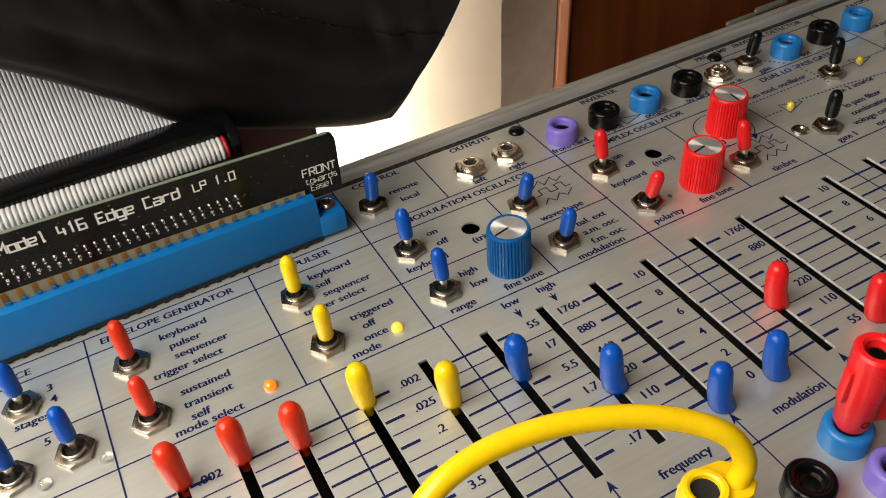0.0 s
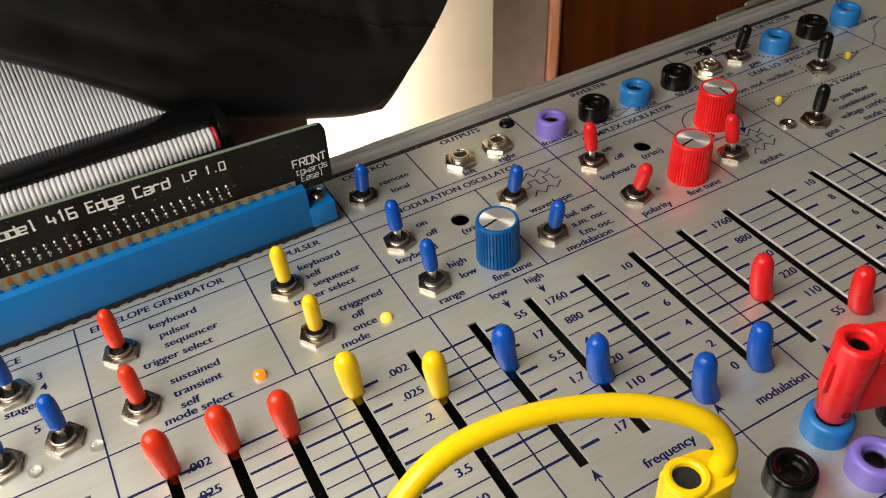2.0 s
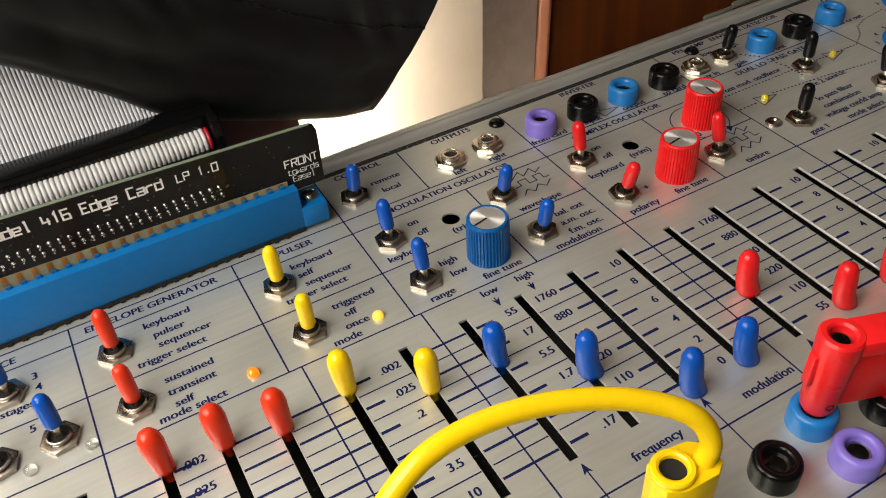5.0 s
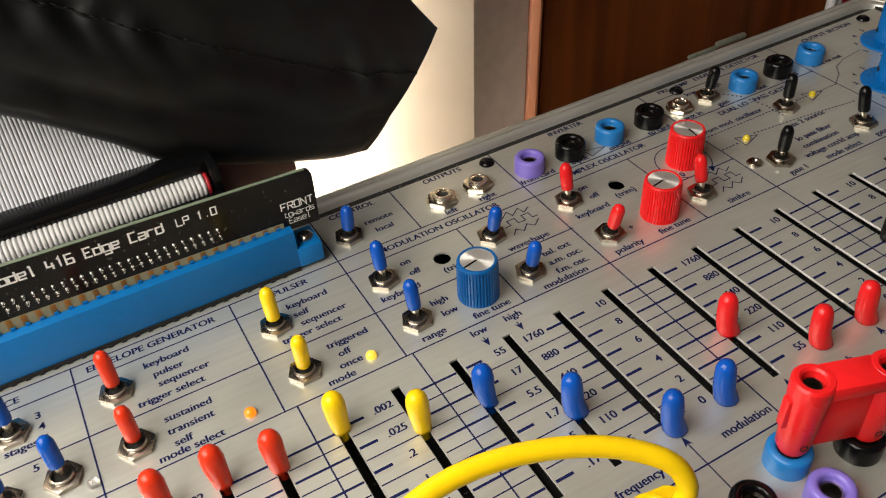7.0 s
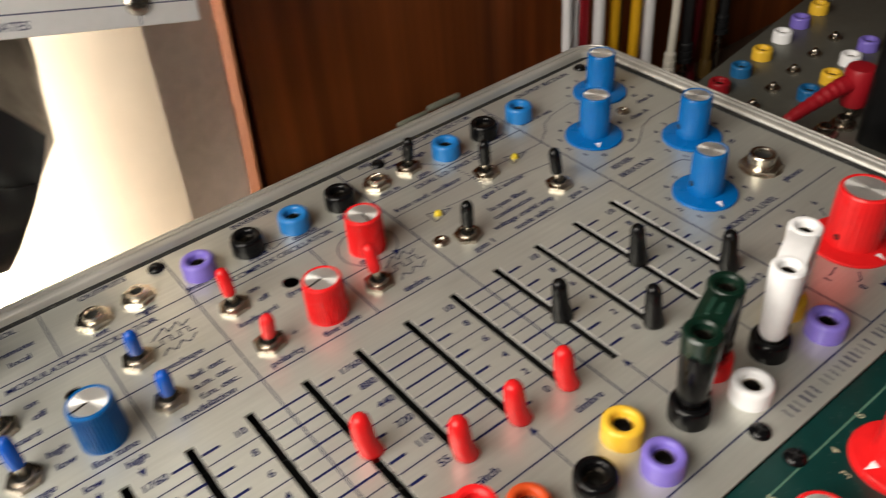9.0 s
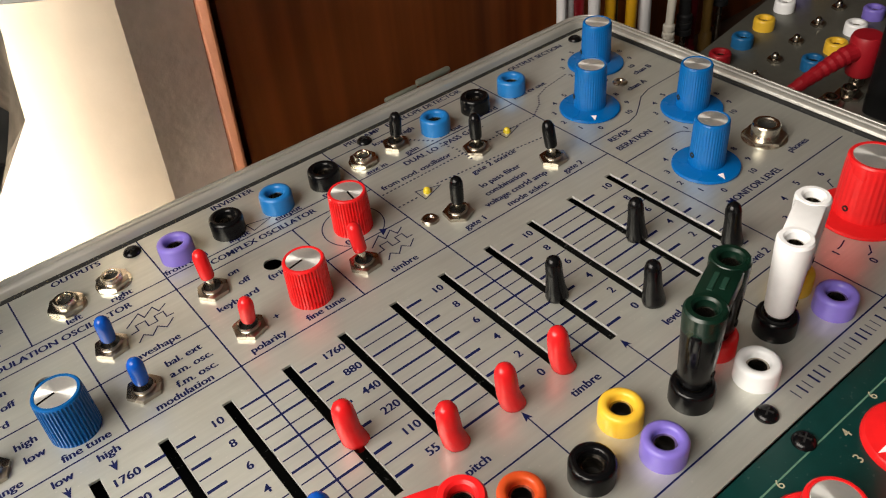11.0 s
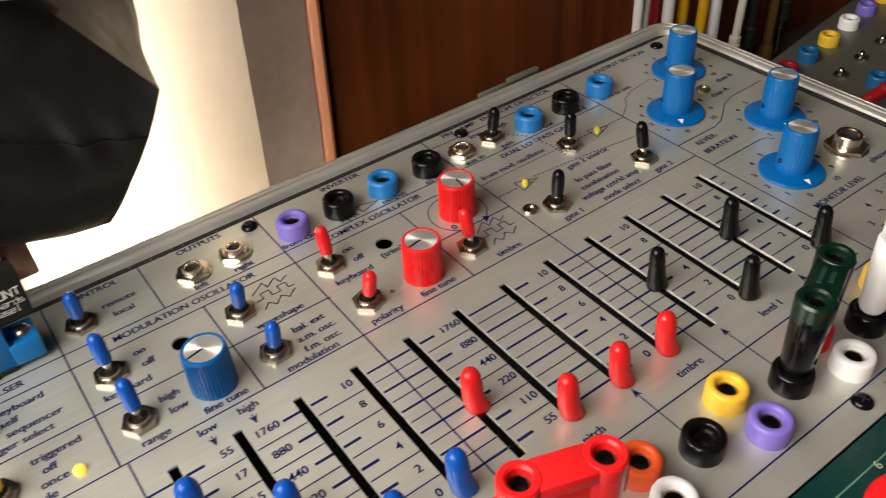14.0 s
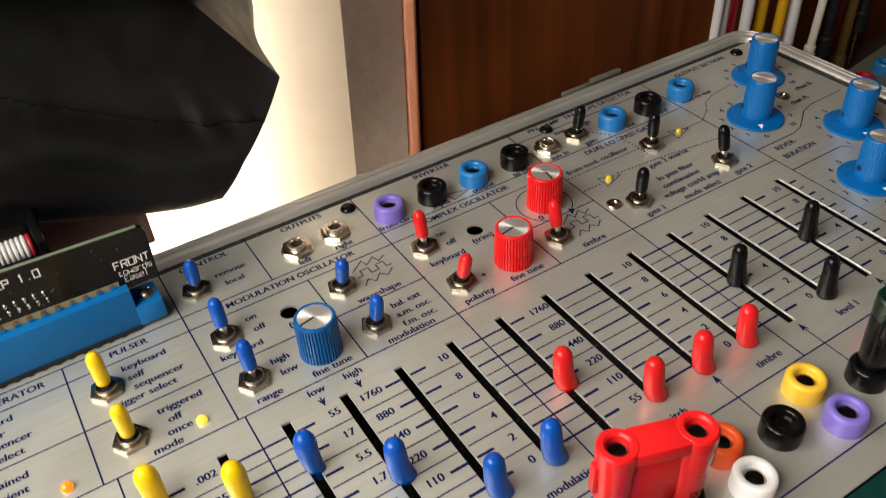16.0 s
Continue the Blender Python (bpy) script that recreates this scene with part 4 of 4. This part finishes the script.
STATIONS = [
    [(18.4, 90, 9.2), (27.5, 86.5, 22), (35.0, 80.5, 37), (41, 75.5, 52.5), (51.5, 126, 42), (49.3, 128, 24), (27, 126, -3)],
    [(0, 85.5, 15.0), (1, 79.5, 31), (6, 77.5, 48), (20, 81, 82), (54.5, 130, 58), (50, 137, 48), (2, 120, 8)],
    [(-40.6, 76.5, 34.7), (-40, 77, 52), (-38, 78.5, 72.5), (-4, 90, 114), (54, 131, 84), (42, 138, 76), (-42, 112, 32)],
    [(-60, 76.5, 50.0), (-62, 77.5, 66), (-59, 79, 85), (-27, 91.5, 132), (42, 131, 116), (22, 138, 108), (-63, 111, 58)],
    [(-81, 77, 65.4), (-84, 78, 80), (-80, 80, 98), (-50, 93, 150), (25, 128, 150), (0, 138, 140), (-84, 110, 76)],
    [(-150, 80, 110), (-152, 79, 125), (-150, 82, 145), (-120, 96, 190), (-40, 128, 190), (-70, 138, 180), (-150, 110, 120)],
]


def bag_body():
    bm = bmesh.new()
    cols = [smooth_path([s[i] for s in STATIONS], 14) for i in range(7)]
    rows = []
    for j in range(len(cols[0])):
        ring = [cols[i][j] for i in range(7)]
        pts = []
        for i in range(7):
            a, b = Vector(ring[i]), Vector(ring[(i + 1) % 7])
            for k in range(8):
                t = k / 8
                p = a.lerp(b, t)
                if i in (0, 1, 2):
                    swell = math.sin(math.pi * t) * (2.6 if i == 0 else 1.6)
                    p = p + Vector((0, -swell * min(1, j / 5), -0.3 * swell))
                p = p + Vector((0, noise.noise(p * 0.045 + Vector((3, 0, 0))) * 2.0 + noise.noise(p * 0.14) * 0.6, 0)) * min(1, j / 4) * (t if i == 0 else 1 - t if i == 6 else 1)
                # gathers pinched along the seam
                near = abs(i + t - 2.0)
                if near < 0.7:
                    pinch = (1 - near / 0.7) ** 2
                    p = p + Vector((0, pinch * (1.3 + 2.8 * noise.noise(Vector((p.x * 0.19 + p.z * 0.05, 7, 0)))), 0)) * min(1, j / 4)
                pts.append(p)
        rows.append([bm.verts.new(p - Vector((0, 90, 8))) for p in pts])
    n = len(rows[0])
    for a, b in zip(rows, rows[1:]):
        for k in range(n):
            bm.faces.new((a[k], a[(k + 1) % n], b[(k + 1) % n], b[k]))
    mid = sum((v.co for v in rows[0]), Vector()) / n
    c = bm.verts.new(mid)
    for k in range(n):
        bm.faces.new((rows[0][(k + 1) % n], rows[0][k], c))
    return bm, [rows[j][16].co.copy() for j in range(len(rows))]


bm, seam = bag_body()
bag_mesh = part("flap", bm, LEATHER, bag, smooth=70)
groove = [p + Vector((0, -0.15, 0)) for p in seam]
part("seam_piping", tube(smooth_path(groove, 3), 0.42, 8), LEATHER, bag)
stitch = finish(tube([Vector((-0.9, 0, 0)), Vector((-0.4, -0.35, 0)), Vector((0.4, -0.35, 0)), Vector((0.9, 0, 0))], 0.26, 6), THREAD, "stitch", 50)
run = smooth_path(groove, 6)
step, last = 0.0, run[0]
for p in run[1:]:
    step += (p - last).length
    if step > 2.9:
        d = (p - last).normalized()
        part("stitch", stitch, THREAD, bag, "", tuple(p + Vector((0, -0.55, 0.6))), (0, math.degrees(math.atan2(-d.z, d.x)), 0))
        step = 0.0
    last = p
book = thing("maroon_box", -30, 104, -2, "dark maroon board lying behind the card", "box")
part("board", box(-40, 25, -8, 8, 0, 26, 0.8), MAROON, book)

# ---- white module panel above ----
module = thing("white_module", 47.75, 70.3, 80, "white module panel with slate lettering and steel screws", "module panel")
module.matrix_world = pose(47.75 * U, 70.3 * U, 80 * U, -18, 12.6, 0)
part("panel", box(-260, 42, 0, 2.0, 0, 150, 0.5), WHITE_PANEL, module)
lines = bmesh.new()
flat_line(lines, [(-258, 5.6), (41, 5.6)], 0.35)
flat_line(lines, [(-46.8, 0.4), (-46.8, 60)], 0.35)
flat_line(lines, [(25.6, 0.4), (25.6, 5.3)], 0.3)
part("printed_lines", lines, GREY_INK, module, "", (0, -0.08, 0), up, smooth=0)
word("LO PASS GATES", -12, -0.1, module, GREY_INK, 3.0, up, 2.7, 0.012)
word("ws level", -62, -0.1, module, GREY_INK, 3.4, up, 9.4, 0.01)
for x, z in ((25.6, 6.0), (-73.5, 5.6)):
    screw(x, -0.05, module, CHROME, 3.4, z, (90, 20, 0), "shiny steel screw")

# ---- patch plugs ----
def plug_bar(name, a, b, mat_low, mat_top, label, h=29.0, gap=6.2, wide=1.0):
    """Two stackable banana plugs joined by a bridge at the top."""
    a, b = Vector((a[0], a[1], 0)), Vector((b[0], b[1], 0))
    d = b - a
    ob = thing(name, a.x, a.y, gap, label, "patch plug", turn=math.degrees(math.atan2(d.y, d.x)))
    ln = d.length
    z1 = h - gap
    for x in (0, ln):
        part("plug_barrel", lathe([(r * wide, z) for r, z in ((2.0, 0.0), (3.3, 0.0), (4.0, 1.4), (4.6, z1 - 9), (4.75, z1 - 6))], 28), mat_low, ob, "", (x, 0, 0))
        part("socket_ring", lathe([(r * wide, z) for r, z in ((4.75, z1 - 6), (4.9, z1 - 3), (4.9, z1 - 0.6), (4.4, z1), (3.3, z1), (2.7, z1 - 0.5), (2.5, z1 - 7))], 28), mat_top, ob, "", (x, 0, 0))
        part("contact_sleeve", lathe([(r * wide, z) for r, z in ((2.5, z1 - 2.2), (2.1, z1 - 2.1), (2.0, z1 - 5.5))], 20), CHROME, ob, "", (x, 0, 0))
        # Near-black floor paints the shade inside each plug's socket.
        part("socket_floor", lathe([(2.3 * wide, z1 - 5.2), (0, z1 - 5.2)], 16), SHADE_BLACK, ob, "", (x, 0, 0))
        part("pin", lathe([(1.9, -4.0), (1.9, 0.1)], 16), CHROME, ob, "", (x, 0, 0))
    part("bridge", box(2.9 * wide, ln - 2.9 * wide, -4.1 * wide, 4.1 * wide, z1 - (9.5 if wide < 0.9 else 4.2), z1 - 0.2, 0.6), mat_top, ob)
    part("bridge_web", box(3.0, ln - 3.0, -2.4 * wide, 2.4 * wide, 1.6, z1 - 3.9, 0.8), mat_low, ob)
    for x in (0, ln):
        out = -1 if x == 0 else 1
        if mat_low is not WHITE:
            part("finger_rib", box(min(x + out * 3.6 * wide, x + out * 5.6 * wide), max(x + out * 3.6 * wide, x + out * 5.6 * wide), -1.2, 1.2, z1 - 14, z1 - 5, 0.5), mat_top if mat_low is not BLACK else mat_low, ob)
        part("grub_hole", lathe([(1.0, 0), (0.8, 0.15), (0.7, -0.5), (0, -0.5)], 14), SHADE_BLACK, ob, "", (x, -4.15 * wide, 4.0), (90, 0, 0))
    return ob


plug_bar("red_patch_bar", (48.0, -66.9), (64.4, -72.6), KNOB_RED, KNOB_RED, "red double banana plug bridging two sockets", wide=0.92)
green_bar = plug_bar("green_patch_bar", (130.0, -72.2), (146.2, -66.2), BLACK, GREEN_TOP, "black double banana plug with a dark green top", wide=0.95)
plug_bar("white_patch_bar", (161.6, -72.0), (177.6, -66.0), WHITE, WHITE, "white double banana plug bridging two sockets", wide=0.86)
GREEN_MARK = material("raised_green_mark", (0.012, 0.045, 0.03), 0.4, 0.0, 0.1, 600)
for mx0, mx1, my in ((5.2, 11.2, 1.1), (6.6, 10.4, -1.2)):
    part("raised_mark", box(mx0, mx1, my - 0.55, my + 0.55, 22.45, 22.85, 0.05), GREEN_MARK, green_bar, "faint raised bar", smooth=0)
lead = thing("yellow_patch_lead", 0.4, -73.0, 6.2, "yellow patch cable with a stackable banana plug", "patch cable")
part("plug_barrel", prism([(8.8, -3.0), (9.2, 1.2), (6.2, 3.6), (1.5, 4.3), (-2.6, 3.5), (-4.3, 0.4), (-3.5, -2.8), (-0.6, -4.4), (6.4, -4.6)], 0, 21.6, 0.5), YELLOW, lead)
part("socket_ring", lathe([(4.0, 0), (4.0, 0.9), (3.7, 1.3), (3.0, 1.4), (2.5, 1.1), (2.4, -0.1)], 28), YELLOW, lead, "", (0, 0, 21.5))
# No sleeve or bore here: a near-black disc paints the shaded hole.
part("contact_sleeve", lathe([(2.45, 21.75), (2.2, 21.75), (2.0, 21.65), (0, 21.65)], 20), SHADE_BLACK, lead)
part("pin", lathe([(1.9, -4.0), (1.9, 0.1)], 16), CHROME, lead)
arch = [(5.0, -72.5, 22), (6.2, -74.0, 27), (7.6, -73.6, 32), (5.6, -70.9, 37), (-0.2, -66.5, 40), (-8.4, -62.3, 42), (-18, -58.9, 43), (-27.3, -57, 43), (-36.3, -56.7, 42), (-44, -58, 39), (-56, -62, 31), (-64, -68, 24), (-66, -72, 16)]
part("cable", tube([p - Vector((0.4, -73.0, 6.2)) for p in smooth_path(arch, 8)], 2.0, 16), YELLOW, lead, smooth=60)
part("plug", lathe([(3.6, -0.2), (4.2, 1), (4.2, 14), (2.5, 16), (0, 16)], 24), YELLOW, lead, "", (-66.6, 1.0, 0))
jack(-66.2, -72.0, BLACK, "black")

# ---- dark green keyboard board in front ----
keys = thing("keyboard_panel", 100, -91.7, -78, "dark green keyboard panel with red knobs", "keyboard")
part("board", box(-270, 160, -190, 0, 70, 77.7, 0.3), BOARD_GREEN, keys)
part("body", box(-270, 160, -190, -0.5, 0, 70, 1), MATT_BLACK, keys)
trace = bmesh.new()
flat_line(trace, [(-268, -6.0), (158, -6.0)], 0.4, 77.76)
part("trace_line", trace, GREEN_LINE, keys, "thin pale green line", smooth=0)
screw(38.3, -3.8, keys, BLACK, 2.7, 77.7)
for x, y, p in ((-14.3, -19.3, 160), (20.2, -19.3, 160), (54.7, -19.3, 160), (89.2, -19.3, 160)):
    base = part("knob", lathe([(10.9, 0), (10.8, 1.0), (10.2, 1.7), (6.5, 2.4), (6.3, 3.2), (5.9, 13.4), (5.4, 14), (4.9, 14.05), (4.8, 13.8), (0, 13.8)], 64), KNOB_RED, keys, "red skirted knob", (x, y, 77.75), (0, 0, p))
    part("metal_top", lathe([(4.8, 13.85), (4.6, 14.0), (0, 14.02)], 40), DISC, base, "spun aluminium disc")
    w = bmesh.new()
    w.faces.new([w.verts.new(q) for q in ((10.0, 0, 1.82), (7.0, 1.0, 2.38), (7.0, -1.0, 2.38))])
    part("pointer", w, WHITE, base, "white pointer mark", smooth=0)
    for angle, text in ((156, "3"), (128, "4"), (68, "6")):
        a = radians(angle)
        word(text, x + 13.4 * math.cos(a), y + 13.4 * math.sin(a), keys, GILT, 3.2, (0, 0, 0), 77.82)

# ---- the second module beyond the rim ----
far = thing("second_module", 331, 65.2, -78, "dull grey patch module with coloured sockets", "module", turn=9.2)
part("panel", box(-14, 180, -150, 12.5, 33, 35, 0.4), FAR_PANEL, far)
part("body", box(-13, 179, -149, 12, 0, 33), MATT_BLACK, far)
for x, y, mat, colour in ((0, 0, CORD["red"], "dark red"), (21.2, -0.6, FAR_BLUE, "blue"), (43.6, -0.8, JACK_YELLOW, "yellow"), (68, -0.2, WHITE, "white"), (90, 0, PURPLE, "violet"), (17.2, -36.8, FAR_BLUE, "blue"), (38.0, -38.8, JACK_YELLOW, "yellow"), (61.5, -38.6, WHITE, "white"), (82.2, -39.4, PURPLE, "violet"), (112, -1, JACK_YELLOW, "yellow")):
    jack(x, y, mat, colour, far, 35.0, 1.0)
for x, y in ((-5.2, -20.0), (15.6, -20), (38.1, -20.2), (60.9, -21.0), (84.5, -21.7)):
    n = part("stud", shared(("stud_nut",), lambda: nut_mesh(3.6, 1.4, 1.0), CHROME, 25), CHROME, far, "small nickel stud", (x, y, 35))
    part("tip", shared(("stud_tip",), lambda: lathe([(1.9, 0), (1.9, 2.4), (1.5, 3.6), (0.8, 4.2), (0, 4.3)], 16), CHROME), CHROME, n)
for x, y in ((-9.0, -56), (2.6, -59.4)):
    n = part("jack_socket", shared(("far_nut",), lambda: nut_mesh(6.0, 1.6, 3.4), CHROME, 25), CHROME, far, "large nickel jack socket", (x, y, 35))
    part("barrel", shared(("far_barrel",), lambda: lathe([(3.6, 0), (3.6, 4.2), (3.2, 4.6), (2.4, 4.6), (2.2, 0.4), (0, 0.4)], 24), CHROME), CHROME, n)
red = thing("red_patch_lead", 349, 8, -38.5, "dark red angled patch plug with a ribbed sleeve", "patch cable")
part("plug_head", lathe([(5.4, 0), (6.2, 2), (6.6, 16), (5.8, 18), (0, 18.4)], 28), CORD["red"], red, "", (0, 0, 4))
elbow = smooth_path([(0, 0, 15), (-8, 3, 14.5), (-20, 7, 10), (-34, 11, 4), (-46, 14, -6), (-52, 16, -30)], 8)
part("sleeve", tube(elbow, 3, 16, None, [4.6 - 2.4 * min(1, i / 26) + (0.35 if i % 2 else 0) * (i > 8) for i in range(len(elbow))]), CORD["red"], red, smooth=20)
part("pin", lathe([(3.0, -1.0), (3.0, 4.2)], 16), CHROME, red)
cloth = thing("black_case", 400, -60, -78, "black soft case standing beside the module", "case")
part("shell", box(-66, 100, -90, 58, 0, 118, 6, None, 4), LEATHER, cloth)

# ---- cables hanging against the door ----
for i, (x, colour, r, y) in enumerate(((272, "white", 2.3, 112), (281.5, "white", 2.4, 114), (288.5, "red", 3.2, 118), (296.5, "white", 2.9, 112), (307, "yellow", 2.7, 114), (314, "black", 2.4, 116), (321.5, "yellow", 2.8, 113), (333, "white", 3.2, 112), (347, "cream", 2.2, 108), (362, "black", 3.0, 110), (375, "maroon", 3.4, 116), (394, "brown", 2.8, 118), (404, "black", 3.0, 118))):
    hang = thing("hanging_cable", x, y, -78, colour + " patch cable hanging against the wooden door", "cable", "cables hanging by the door")
    low = 28 if colour in ("cream", "black") and x > 340 else 0
    sway = (-1) ** i * 1.5
    path = smooth_path([(0, 0, low), (sway, 0.5, 80), (-sway, 1, 180), (sway, 2, 320), (0, 4, 520)], 8)
    part("cord", tube(path, r, 12), CORD[colour], hang, smooth=60)
    if low:
        part("strain_relief", lathe([(r, 0), (r + 1.2, 0.4), (r + 1.2, 3), (r + 0.6, 3.4), (r + 0.6, 4.2), (r + 1.1, 4.6), (r + 1.1, 7), (r + 0.5, 7.4), (r + 0.5, 8.2), (r + 0.9, 8.6), (r + 0.9, 11), (r, 12)], 20), CORD[colour], hang, "", (0, 0, low - 4))
        part("tip", lathe([(1.4, 0), (1.6, 1), (1.6, 24), (0, 24)], 14), CHROME if colour == "black" else CORD[colour], hang, "", (0, 0, low - 26))
    else:
        part("end", lathe([(r, 0), (r + 1, 0.5), (r + 1, 10), (r, 12)], 16), CORD[colour], hang)

print_words()
